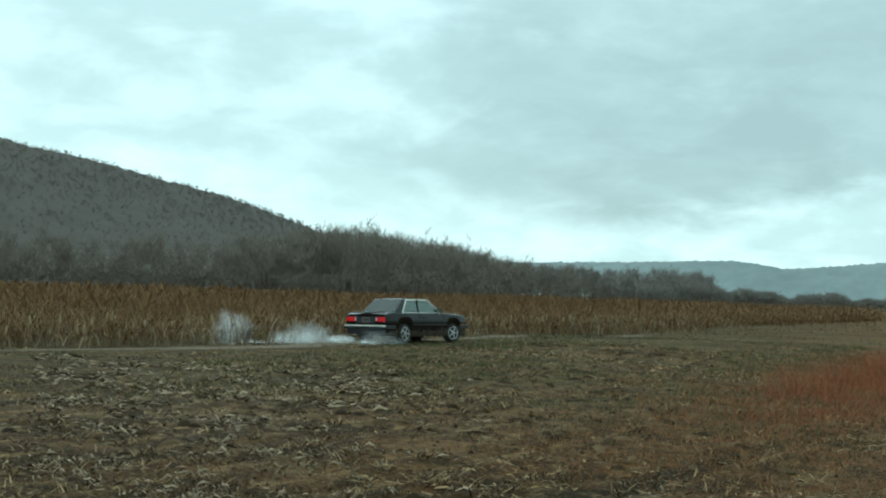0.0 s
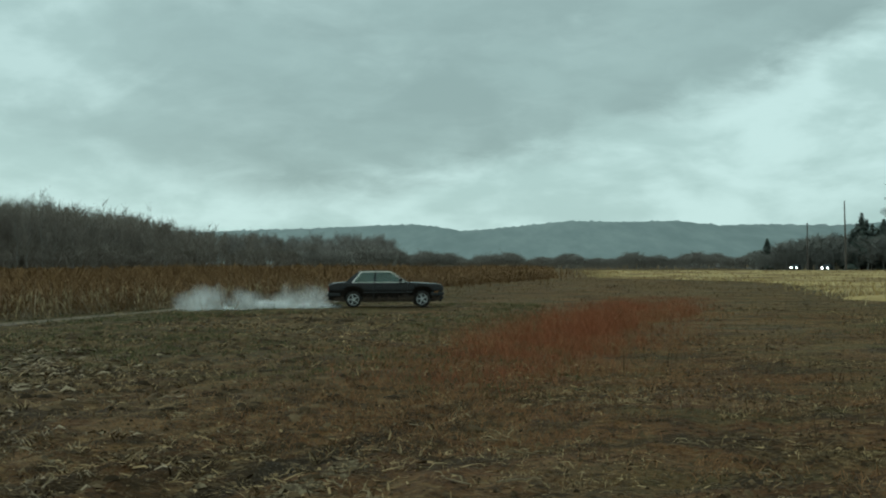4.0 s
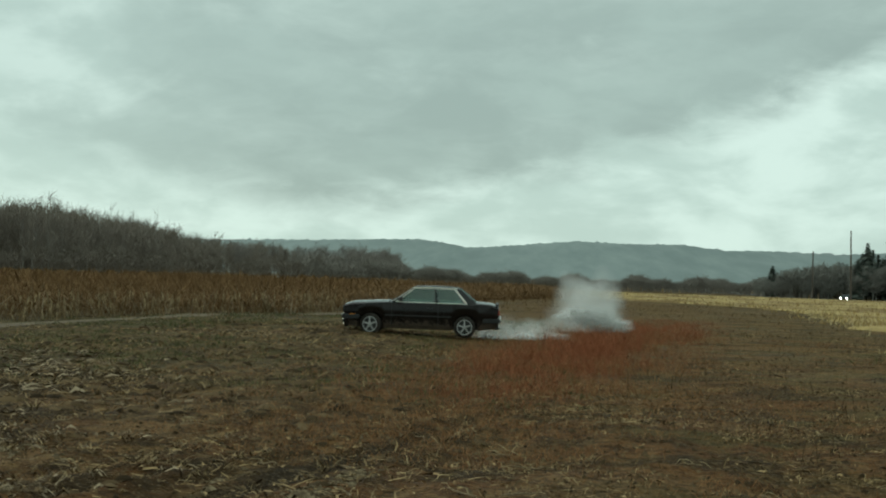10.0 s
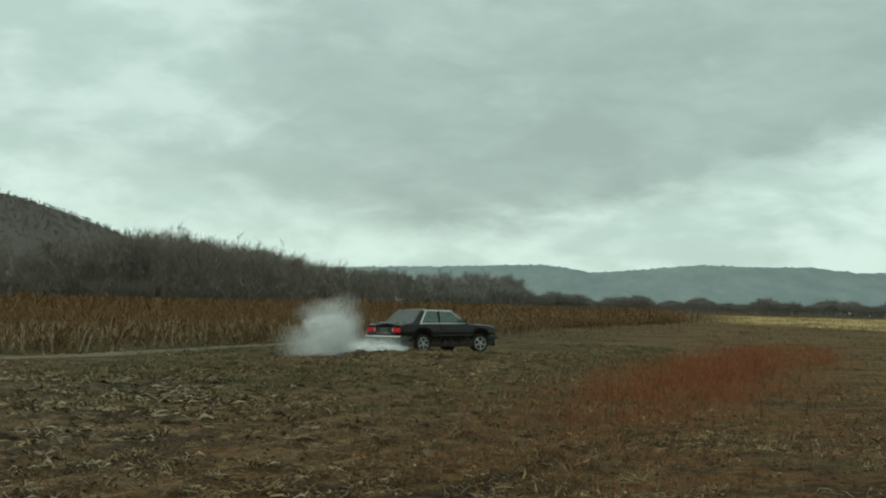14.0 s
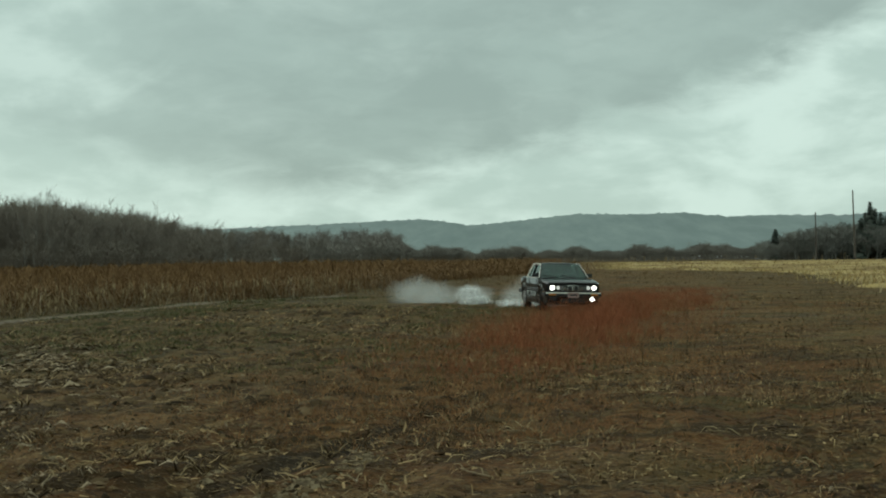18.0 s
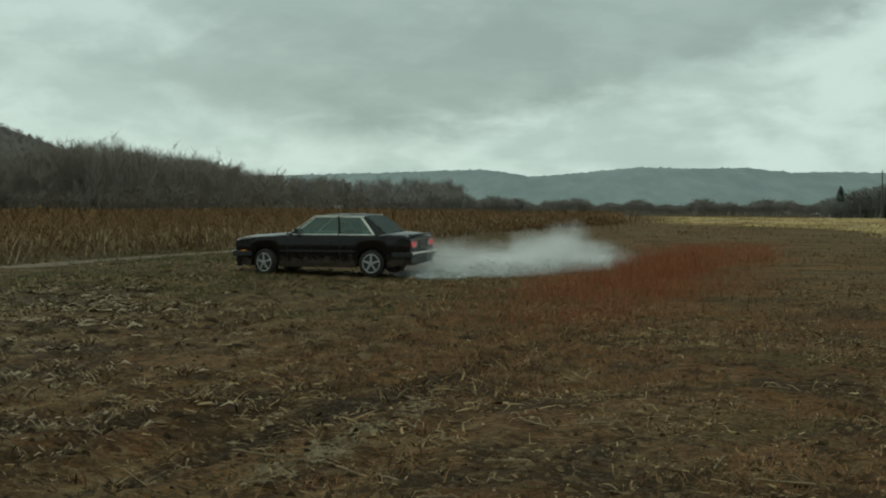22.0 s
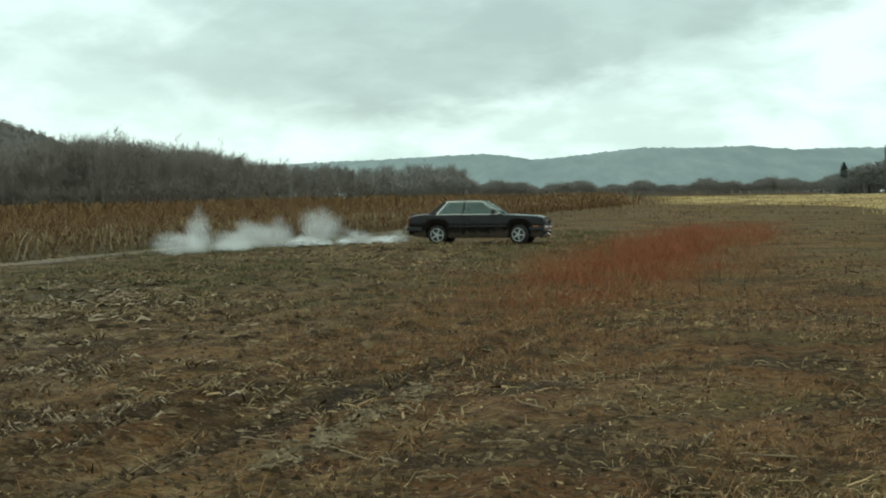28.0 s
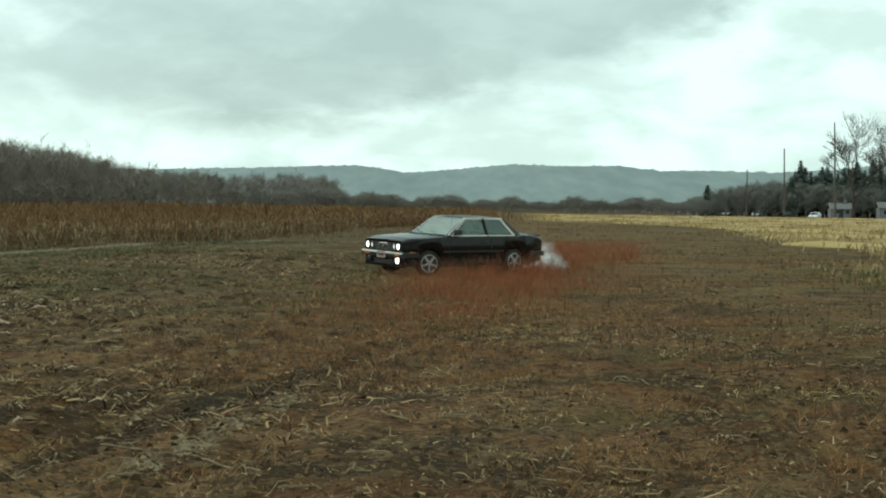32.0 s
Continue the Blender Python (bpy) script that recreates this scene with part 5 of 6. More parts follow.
def muddy_paint():
    """Dark paint with mud thrown up over the lower flanks."""

    def make(w, b):
        at = w.n("ShaderNodeTexCoord").outputs["Object"]
        xyz = w.n("ShaderNodeSeparateXYZ")
        w.set(xyz, 0, at)
        g = w.noise(at, 3.0, 5.0)
        paint = w.mix(w.step(g, 0.35, 0.65), (0.007, 0.0055, 0.005), (0.012, 0.009, 0.008))
        spot = w.math("ADD", w.math("MULTIPLY", w.noise(at, 8.0, 6.0, 0.7, 0.6), 0.6), w.math("MULTIPLY", w.noise(at, 34.0, 4.0, 0.7), 0.4))
        low = w.step(w.math("SUBTRACT", xyz.outputs[2], w.math("MULTIPLY", w.math("SUBTRACT", g, 0.5), 0.5)), 0.66, 0.24)
        mud = w.step(w.math("ADD", spot, w.math("MULTIPLY", low, 0.22)), 0.62, 0.74)
        w.set(b, "Base Color", w.mix(w.math("MULTIPLY", mud, 0.9), paint, (0.060, 0.041, 0.028)))
        w.set(b, "Roughness", w.math("ADD", 0.17, w.math("MULTIPLY", mud, 0.6)))

    m = material("muddy_car_paint", make, 0.28)
    m.node_tree.nodes["Principled BSDF"].inputs["Specular IOR Level"].default_value = 0.24
    return m


MUDDY = muddy_paint()
TRIM = plain("black_trim", (0.010, 0.010, 0.010), 0.55)
CHROME = plain("dull_chrome", (0.62, 0.61, 0.58), 0.25, 1.0, 0.1, 4.0)
# chrome trim: its bright reflection painted as a pale non-metal colour
PALE_SHEEN = plain("painted_sheen_strip", (0.78, 0.75, 0.68), 0.45, 0.0, 0.1, 4.0)
RUBBER = plain("muddy_rubber", (0.035, 0.030, 0.026), 0.9, 0, 0.35, 8.0)
ALLOY = plain("silver_alloy", (0.42, 0.42, 0.41), 0.35, 0.8, 0.15, 6.0)
INSIDE = plain("dark_interior", (0.025, 0.025, 0.027), 0.9)
MUD = plain("splashed_mud", (0.045, 0.033, 0.023), 0.95, 0, 0.4, 5.0, 0.01)
PLATE = plain("plate_white", (0.55, 0.52, 0.5), 0.5, 0, 0.05)
AMBER = plain("amber_lens", (0.55, 0.20, 0.03), 0.2)
RED_LENS = plain("red_lens", (0.17, 0.012, 0.014), 0.2, 0, 0.1)
GLASS = glass_material("car_glass", (0.55, 0.70, 0.64), 0.20)
REAR_GLASS = glass_material("tinted_rear_glass", (0.24, 0.36, 0.32), 0.13, 0.035)
LAMP_ON = glow("lit_headlamp", (1.0, 0.97, 0.88), 4.0)
LAMP_DIM = glow("dim_headlamp", (0.75, 0.74, 0.70), 0.55)
PLATE_FADED = plain("faded_red_plate", (0.36, 0.24, 0.22), 0.6, 0, 0.15)
PLATE_DARK = plain("muddy_plate", (0.10, 0.085, 0.07), 0.7, 0, 0.2)
BRAKE_ON = glow("lit_tail_lamp", (0.34, 0.008, 0.010), 0.40)
WHITE_PAINT = plain("white_car_paint", (0.7, 0.7, 0.7), 0.3)

AXLE_F, AXLE_R, WHEEL = 1.36, -1.21, 0.30


def shell():
    """The lower body: one skin over stations along the length, open over the wheels."""
    bm = bmesh.new()
    ys = sorted({round(float(v), 3) for v in [*np.linspace(-2.12, 2.10, 23), *(AXLE_F + np.linspace(-0.37, 0.37, 11)), *(AXLE_R + np.linspace(-0.37, 0.37, 11))]})
    rings = []
    for y in ys:
        end = max(0.0, (abs(y) - 1.75) / 0.4)
        w = 0.815 - 0.055 * end ** 2 - (0.02 if y > 1 else 0.0) * (y - 1)
        top = np.interp(y, [-2.12, -2.0, -1.5, -1.3, 0.8, 1.2, 1.9, 2.06, 2.10], [0.86, 0.92, 0.95, 0.925, 0.925, 0.912, 0.866, 0.845, 0.81])
        low = np.interp(y, [-2.12, -1.9, -1.5, 1.7, 2.0, 2.10], [0.34, 0.26, 0.21, 0.20, 0.24, 0.30])
        sill = low
        for a in (AXLE_F, AXLE_R):
            if abs(y - a) < 0.365:
                sill = max(sill, 0.27 + math.sqrt(0.366**2 - (y - a) ** 2))
        inner = 0.52
        pts = [(0.0, low), (inner, low), (inner, sill if sill > low else low + 0.01), (w - 0.035, sill)]
        for f, o in ((0.12, -0.026), (0.42, -0.008), (0.62, 0.0), (0.68, -0.003), (0.92, -0.008)):
            pts.append((w + o, sill + (top - sill) * f))
        pts += [(w - 0.045, top - 0.010), (w - 0.11, top + 0.004), (0.0, top + 0.022)]
        row = []
        for s in (1, -1):
            row += [bm.verts.new((s * x, y, z)) for x, z in (pts if s == 1 else pts[-2:0:-1])]
        rings.append(row)
    n = len(rings[0])
    for p, q in zip(rings, rings[1:]):
        for k in range(n):
            bm.faces.new((p[k], p[(k + 1) % n], q[(k + 1) % n], q[k]))
    bm.faces.new(rings[0]), bm.faces.new(rings[-1][::-1])
    bmesh.ops.recalc_face_normals(bm, faces=bm.faces[:])
    return bm


def sheet_bm(corners, thick, bm=None):
    """A thin plate over four corners."""
    bm = bm or bmesh.new()
    c = [Vector(p) for p in corners]
    n = (c[1] - c[0]).cross(c[3] - c[0]).normalized() * thick
    a, b = [bm.verts.new(p) for p in c], [bm.verts.new(p - n) for p in c]
    bm.faces.new(a), bm.faces.new(b[::-1])
    for k in range(4):
        bm.faces.new((a[k], b[k], b[(k + 1) % 4], a[(k + 1) % 4]))
    bmesh.ops.recalc_face_normals(bm, faces=bm.faces[:])
    return bm


def roof_bm():
    bm = bmesh.new()
    rows = []
    for y, w, z in ((0.24, 0.545, 1.325), (0.12, 0.565, 1.352), (-0.3, 0.575, 1.372), (-0.75, 0.57, 1.364), (-0.97, 0.56, 1.342), (-1.04, 0.545, 1.318)):
        rows.append([bm.verts.new((x, y, zz)) for x, zz in ((-w, z - 0.035), (-w + 0.03, z - 0.008), (-w * 0.5, z + 0.008), (0, z + 0.012), (w * 0.5, z + 0.008), (w - 0.03, z - 0.008), (w, z - 0.035))])
    for p, q in zip(rows, rows[1:]):
        for k in range(6):
            bm.faces.new((p[k], p[k + 1], q[k + 1], q[k]))
    made = bmesh.ops.solidify(bm, geom=bm.faces[:], thickness=0.035)
    bmesh.ops.recalc_face_normals(bm, faces=bm.faces[:])
    return bm


def wheel_thing(parent, x, y):
    """A wheel about its hub; the outer side looks to +x or -x."""
    s = 1 if x > 0 else -1
    hub = new("wheel")
    hub.parent = parent
    hub.location = (x, y, WHEEL)
    tyre = disc_bm([(-0.095, 0.20), (-0.10, 0.255), (-0.085, 0.292), (-0.05, WHEEL), (0.05, WHEEL), (0.085, 0.292), (0.10, 0.255), (0.095, 0.20)], 26, "x")
    smooth_all(part("tyre", tyre, RUBBER, hub))
    part("rim", disc_bm([(s * 0.090, 0.182), (s * 0.104, 0.190), (s * 0.106, 0.204), (s * 0.098, 0.212), (s * 0.080, 0.200), (s * 0.090, 0.182)], 26, "x", caps=False), ALLOY, hub)
    part("brake_disc", disc_bm([(s * 0.094, 0.19), (s * 0.097, 0.19)], 20, "x"), TRIM, hub)
    for k in range(5):
        a = k * 2 * math.pi / 5
        c, d = math.cos(a), math.sin(a)
        part("spoke", bar_bm((s * 0.106, c * 0.03, d * 0.03), (s * 0.104, c * 0.2, d * 0.2), 0.050, 0.014, up=(1, 0, 0), taper=0.75), ALLOY, hub)
    part("hub_cap", disc_bm([(s * 0.098, 0.055), (s * 0.115, 0.05), (s * 0.12, 0.03)], 14, "x"), ALLOY, hub)
    return hub


def saloon():
    car = empty("car")
    body = smooth_all(part("body", shell(), MUDDY, car, "dark mud-flecked paint"))
    mod = body.modifiers.new("crease", "EDGE_SPLIT")
    mod.split_angle = radians(38)
    part("roof", roof_bm(), PAINT, car)
    belt, rim = 0.935, 1.325
    # pillars
    for s in (-1, 1):
        part("windscreen_pillar", bar_bm((s * 0.70, 0.80, belt - 0.02), (s * 0.555, 0.21, rim + 0.005), 0.04, 0.04, taper=0.85), PAINT, car)
        part("middle_pillar", bar_bm((s * 0.715, -0.42, belt - 0.02), (s * 0.572, -0.36, rim + 0.005), 0.03, 0.075, up=(1, 0, 0)), TRIM, car)
        bm = bmesh.new()
        for q in (((s * 0.705, -1.22, belt - 0.02), (s * 0.66, -1.56, belt - 0.02), (s * 0.545, -1.02, rim), (s * 0.565, -0.88, rim)),):
            sheet_bm(q if s < 0 else q[::-1], 0.05, bm)
        part("rear_pillar", bm, PAINT, car)
        part("side_window", sheet_bm([(s * 0.712, 0.66, belt), (s * 0.712, -0.40, belt), (s * 0.568, -0.34, rim), (s * 0.560, 0.17, rim)], 0.006), GLASS, car)
        part("quarter_window", sheet_bm([(s * 0.712, -0.45, belt), (s * 0.702, -1.23, belt), (s * 0.565, -0.89, rim), (s * 0.570, -0.39, rim)], 0.006), GLASS, car)
        bm = bar_bm((s * 0.728, 0.70, belt - 0.012), (s * 0.722, -1.25, belt - 0.012), 0.026, 0.042)
        bar_bm((s * 0.722, -1.25, belt - 0.012), (s * 0.578, -0.90, rim), 0.026, 0.042, bm=bm)
        bar_bm((s * 0.578, -0.90, rim), (s * 0.572, 0.17, rim), 0.026, 0.038, bm=bm)
        bar_bm((s * 0.572, 0.17, rim), (s * 0.728, 0.70, belt - 0.012), 0.016, 0.020, bm=bm)
        part("window_trim", bm, PALE_SHEEN, car, "bright metal window surround")
        bm = bar_bm((s * 0.725, 0.78, belt + 0.01), (s * 0.582, 0.215, rim + 0.012), 0.014, 0.016)
        bar_bm((s * 0.582, 0.215, rim + 0.012), (s * 0.595, -0.30, rim + 0.026), 0.016, 0.018, bm=bm)
        bar_bm((s * 0.595, -0.30, rim + 0.026), (s * 0.580, -0.98, rim + 0.010), 0.016, 0.018, bm=bm)
        part("drip_rail", bm, PALE_SHEEN, car, "bright rail along the roof edge")
        mirror = part("wing_mirror", box_bm((s * 0.80 - 0.09, 0.50, 0.95), (s * 0.80 + 0.09, 0.60, 1.07), 0.02), TRIM, car)
        part("mirror_glass", box_bm((s * 0.80 - 0.075, 0.494, 0.965), (s * 0.80 + 0.075, 0.4995, 1.055)), CHROME, mirror)
        part("door_handle", box_bm((s * 0.806 - 0.02, -0.32, 0.775), (s * 0.806 + 0.02, -0.16, 0.805), 0.006), TRIM, car)
        bm = box_bm((s * 0.815 - 0.012, -0.83, 0.545), (s * 0.815 + 0.012, 0.98, 0.585), 0.005)
        part("rubbing_strip", bm, TRIM, car)
        for y in (0.80, -0.47):
            part("door_seam", box_bm((s * 0.806 - 0.01, y - 0.006, 0.30), (s * 0.806 + 0.01, y + 0.006, 0.88)), TRIM, car)
        part("sill_mud", box_bm((s * 0.795 - 0.01, -0.80, 0.205), (s * 0.795 + 0.01, 0.95, 0.30), 0.004), MUD, car, "mud splashed along the sill")
        part("side_marker", box_bm((s * 0.80 - 0.012, 1.80, 0.52), (s * 0.80 + 0.006, 1.95, 0.57), 0.004), AMBER, car)
    part("windscreen", sheet_bm([(-0.67, 0.80, belt), (0.67, 0.80, belt), (0.535, 0.23, rim), (-0.535, 0.23, rim)], 0.008), GLASS, car)
    part("rear_window", sheet_bm([(0.63, -1.52, belt), (-0.63, -1.52, belt), (-0.53, -1.04, rim), (0.53, -1.04, rim)], 0.008), REAR_GLASS, car, "dark tinted glass")
    for x in (-0.35, 0.2):
        part("wiper", bar_bm((x, 0.81, 0.945), (x + 0.42, 0.70, 1.03), 0.014, 0.014), TRIM, car)
    # inside
    part("dashboard", box_bm((-0.66, 0.45, 0.62), (0.66, 0.75, 0.90), 0.04), INSIDE, car)
    part("steering_wheel", disc_bm([(0.36, 0.17), (0.37, 0.185), (0.385, 0.185), (0.395, 0.17)], 18, "y", (-0.33, 0, 0.88)), INSIDE, car)
    for x in (-0.34, 0.34):
        seat = part("front_seat", box_bm((x - 0.24, -0.35, 0.40), (x + 0.24, 0.15, 0.56), 0.04), INSIDE, car)
        part("seat_back", box_bm((x - 0.23, -0.46, 0.50), (x + 0.23, -0.33, 1.02), 0.04), INSIDE, seat)
        part("head_rest", box_bm((x - 0.12, -0.45, 1.05), (x + 0.12, -0.36, 1.19), 0.03), INSIDE, seat)
    part("rear_bench", box_bm((-0.60, -1.25, 0.45), (0.60, -1.08, 0.98), 0.04), INSIDE, car)
    part("cabin_floor", box_bm((-0.62, -1.3, 0.36), (0.62, 0.8, 0.40)), INSIDE, car)
    part("parcel_shelf", box_bm((-0.60, -1.48, 0.9), (0.60, -1.2, 0.93)), INSIDE, car)
    # bumpers
    for y, s, name in ((2.06, 1, "front_bumper"), (-2.08, -1, "rear_bumper")):
        bar = part(name, box_bm((-0.80, y - 0.10, 0.43), (0.80, y + 0.10, 0.555), 0.03), TRIM, car)
        part("bumper_strip", box_bm((-0.79, y + s * 0.075, 0.515), (0.79, y + s * 0.112, 0.553), 0.008), PALE_SHEEN, bar, "bright strip along the bumper")
        for x in (-1, 1):
            part("bumper_end", box_bm((x * 0.79 - 0.03, y - 0.10 - (s > 0) * 0.28, 0.435), (x * 0.79 + 0.03, y + 0.10 + (s < 0) * 0.28, 0.55), 0.02), TRIM, bar)
    part("front_valance", box_bm((-0.74, 1.98, 0.20), (0.74, 2.10, 0.43), 0.03), PAINT, car)
    part("rear_valance", box_bm((-0.74, -2.13, 0.28), (0.74, -2.05, 0.44), 0.02), TRIM, car)
    part("air_intake", box_bm((-0.36, 2.095, 0.27), (0.36, 2.108, 0.37), 0.004), TRIM, car)
    # grille and lamps
    grille = part("grille", box_bm((-0.72, 2.075, 0.575), (0.72, 2.112, 0.755), 0.012), TRIM, car)
    for x in (-0.085, 0.085):
        bm = box_bm((x - 0.075, 2.105, 0.585), (x + 0.075, 2.128, 0.750), 0.012)
        part("grille_frame", bm, CHROME, grille)
        part("grille_opening", box_bm((x - 0.060, 2.122, 0.600), (x + 0.060, 2.132, 0.736), 0.004), TRIM, grille)
    for z in (0.62, 0.66, 0.70):
        for s in (-1, 1):
            part("grille_slat", box_bm((s * 0.28 - 0.10, 2.110, z - 0.006), (s * 0.28 + 0.10, 2.118, z + 0.006)), CHROME, grille)
    for x, r, on in ((0.60, 0.068, True), (0.435, 0.058, False), (-0.435, 0.058, False), (-0.60, 0.068, True)):
        lamp = part("headlamp", disc_bm([(2.085, r + 0.016), (2.150, r + 0.014), (2.150, r), (2.105, r)], 18, "y", (x, 0, 0.68), caps=False), TRIM, car)
        part("lens", disc_bm([(2.10, r), (2.116, r), (2.122, r * 0.5)], 18, "y", (x, 0, 0.68)), LAMP_ON if on else LAMP_DIM, lamp, "lit round lens" if on else "dim round lens")
    for x, on in ((-0.56, True), (0.56, False)):
        fog = part("fog_lamp", box_bm((x - 0.10, 2.06, 0.315), (x + 0.10, 2.115, 0.405), 0.015), TRIM, car)
        for q in (-0.096, 0.096):
            part("hood", box_bm((x + q - 0.006, 2.10, 0.318), (x + q + 0.006, 2.150, 0.402)), TRIM, fog)
        part("lens", disc_bm([(2.11, 0.062), (2.128, 0.060), (2.136, 0.03)], 18, "y", (x, 0, 0.358)), LAMP_ON if on else DARKPANE, fog, "lit fog lamp lens" if on else "dull fog lamp lens")
    for s in (-1, 1):
        part("turn_signal", box_bm((s * 0.60 - 0.10, 2.145, 0.465), (s * 0.60 + 0.10, 2.172, 0.510), 0.004), AMBER, car)
        lamp = part("tail_lamp", box_bm((s * 0.56 - 0.20, -2.135, 0.645), (s * 0.56 + 0.20, -2.09, 0.805), 0.012), RED_LENS, car)
        part("lens", box_bm((s * 0.59 - 0.15, -2.142, 0.665), (s * 0.59 + 0.15, -2.132, 0.785), 0.004), BRAKE_ON, lamp, "glowing red lens")
        part("reversing_lens", box_bm((s * 0.40 - 0.018, -2.142, 0.675), (s * 0.40 + 0.018, -2.132, 0.775), 0.004), PLATE, lamp)
    part("rear_panel", box_bm((-0.34, -2.13, 0.60), (0.34, -2.10, 0.80), 0.006), TRIM, car)
    for y, z0, s in ((-2.133, 0.63, -1), (2.175, 0.40, 1)):
        plate = part("number_plate", box_bm((-0.16, y - 0.006, z0), (0.16, y + 0.006, z0 + 0.15), 0.003), PLATE_DARK if s < 0 else PLATE_FADED, car)
        part("plate_bar", box_bm((-0.11, y + s * 0.007 - 0.002, z0 + 0.055), (0.11, y + s * 0.007 + 0.002, z0 + 0.10)), TRIM, plate)
    part("boot_spoiler", box_bm((-0.68, -2.125, 0.905), (0.68, -2.04, 0.942), 0.012), TRIM, car)
    part("bonnet_seam", box_bm((-0.69, 0.865, 0.915), (0.69, 0.88, 0.951)), TRIM, car)
    part("exhaust", disc_bm([(-2.17, 0.03), (-1.9, 0.03)], 10, "y", (-0.42, 0, 0.27)), CHROME, car)
    wheels = [wheel_thing(car, x, y) for x in (-0.71, 0.71) for y in (AXLE_F, AXLE_R)]
    tagged(car, "dark two-door saloon car, muddy, with lit round headlamps", "car")
    return car, wheels


CAR, WHEELS = saloon()


def far_vehicle(paint, label, lit):
    """A small car far down the road."""
    ob = empty("far_car")
    bm = bmesh.new()
    side = [(-2.1, 0.3), (2.1, 0.3), (2.15, 0.75), (1.0, 0.95), (0.4, 1.42), (-1.2, 1.45), (-1.9, 1.0), (-2.15, 0.9)]
    a = [[bm.verts.new((x * (0.85 if z > 1 else 1), y, z)) for y, z in side] for x in (-0.85, 0.85)]
    for k in range(len(side)):
        j = (k + 1) % len(side)
        bm.faces.new((a[0][k], a[0][j], a[1][j], a[1][k]))
    bm.faces.new(a[0][::-1]), bm.faces.new(a[1])
    bmesh.ops.recalc_face_normals(bm, faces=bm.faces[:])
    part("body", bm, paint, ob)
    part("windscreen", sheet_bm([(-0.72, 0.96, 0.99), (0.72, 0.96, 0.99), (0.66, 0.46, 1.38), (-0.66, 0.46, 1.38)], -0.02), DARKPANE, ob)
    for x in (-0.82, 0.82):
        for y in (-1.3, 1.3):
            part("wheel", disc_bm([(x - 0.1, 0.32), (x + 0.1, 0.32)], 14, "x", (0, y, 0.32)), RUBBER, ob)
    for x in (-0.62, 0.62):
        part("headlamp", disc_bm([(2.10, 0.16), (2.17, 0.14)], 12, "y", (x, 0, 0.68)), LAMP_FAR if lit else LAMP_DIM, ob)
    tagged(ob, label, "car", "cars on the road")
    return ob


LAMP_FAR = glow("lit_far_headlamp", (1.0, 0.98, 0.92), 14.0)
FAR_CARS = [far_vehicle(DARKPANE, "dark car with lit headlamps on the road", True), far_vehicle(DARKPANE, "dark car with lit headlamps on the road", True),
            *[far_vehicle(WHITE_PAINT, "white car on the far road", False) for _ in range(4)]]


# ---- mist thrown up behind the car ----
def puff_mesh(seed, coats, flat):
    """A billow: uneven skins, one inside the other, thinner outwards."""
    r = np.random.default_rng(seed)
    bm = bmesh.new()
    shift = Vector(r.uniform(-50, 50, 3))
    for k, radius in enumerate((0.46, 0.62, 0.77, 0.91, 1.04, 1.16)):
        made = bmesh.ops.create_icosphere(bm, subdivisions=4 if k else 3, radius=1.0)["verts"]
        for v in made:
            n = v.co.normalized()
            lump = 1 + 0.46 * noise.noise(n * 1.6 + shift) + 0.26 * noise.noise(n * 3.4 + shift) + 0.10 * noise.noise(n * 8.0 + shift + Vector((k * 0.15, 0, 0)))
            v.co = n * radius * lump
            v.co.z = v.co.z * flat + 0.35
        for f in {f for v in made for f in v.link_faces}:
            f.material_index, f.smooth = k, True
    data = bpy.data.meshes.new("mist_puff")
    bm.to_mesh(data)
    bm.free()
    for m in coats:
        data.materials.append(m)
    return data


MIST = tagged(empty("mist_trail"), "white mist of spray and smoke hanging behind the car", "mist", kind="stuff")
PUFF_KINDS = [puff_mesh(200 + k, MIST_COATS, 0.62) for k in range(4)] + [puff_mesh(210 + k, MIST_THIN, 0.95) for k in range(4)]


# ---- what moves ----
# seconds, x, y, heading in degrees (turned to the left of the y axis)
DRIVE = [
    (0, -13.0, 41.0, 341), (0.5, -12.3, 42.6, 350), (1, -11.55, 44.2, 353), (1.5, -11.05, 45.7, 352), (2, -10.35, 47.8, 345), (2.5, -9.3, 49.4, 335), (3, -8.0, 50.6, 321), (3.5, -6.5, 51.0, 299),
    (4.5, -3.3, 51.2, 258), (5.5, -0.03, 51.2, 229), (6, 1.09, 50.0, 214), (7, 2.45, 46.0, 184), (8, 2.03, 43.0, 158), (9, 0.19, 40.2, 123), (10, -2.72, 37.6, 91), (11, -5.12, 36.7, 60),
    (12, -6.95, 38.0, 28), (13, -7.4, 39.3, 358), (13.5, -7.1, 40.6, 342), (14.5, -6.2, 45.2, 304), (15.5, -4.37, 47.9, 267), (16, -2.95, 47.4, 249), (17, -0.35, 44.9, 215), (18, 0.95, 41.2, 190),
    (19, 0.88, 38.6, 157), (20, -0.79, 34.5, 138), (21, -3.2, 32.3, 106), (22, -5.72, 31.1, 78), (23, -7.86, 32.4, 47), (24, -9.6, 35.3, 17), (25, -9.75, 39.4, 353), (25.5, -9.4, 40.7, 340),
    (26.5, -7.6, 42.8, 311), (27.5, -4.95, 43.0, 284), (28, -3.36, 42.7, 264), (29, -0.52, 41.3, 234), (29.6, 0.7, 39.3, 214), (30, 1.12, 38.0, 205), (30.3, 1.15, 37.0, 199), (31, 1.69, 35.2, 167), (31.5, 1.17, 33.9, 145), (32, -0.03, 32.8, 129)]


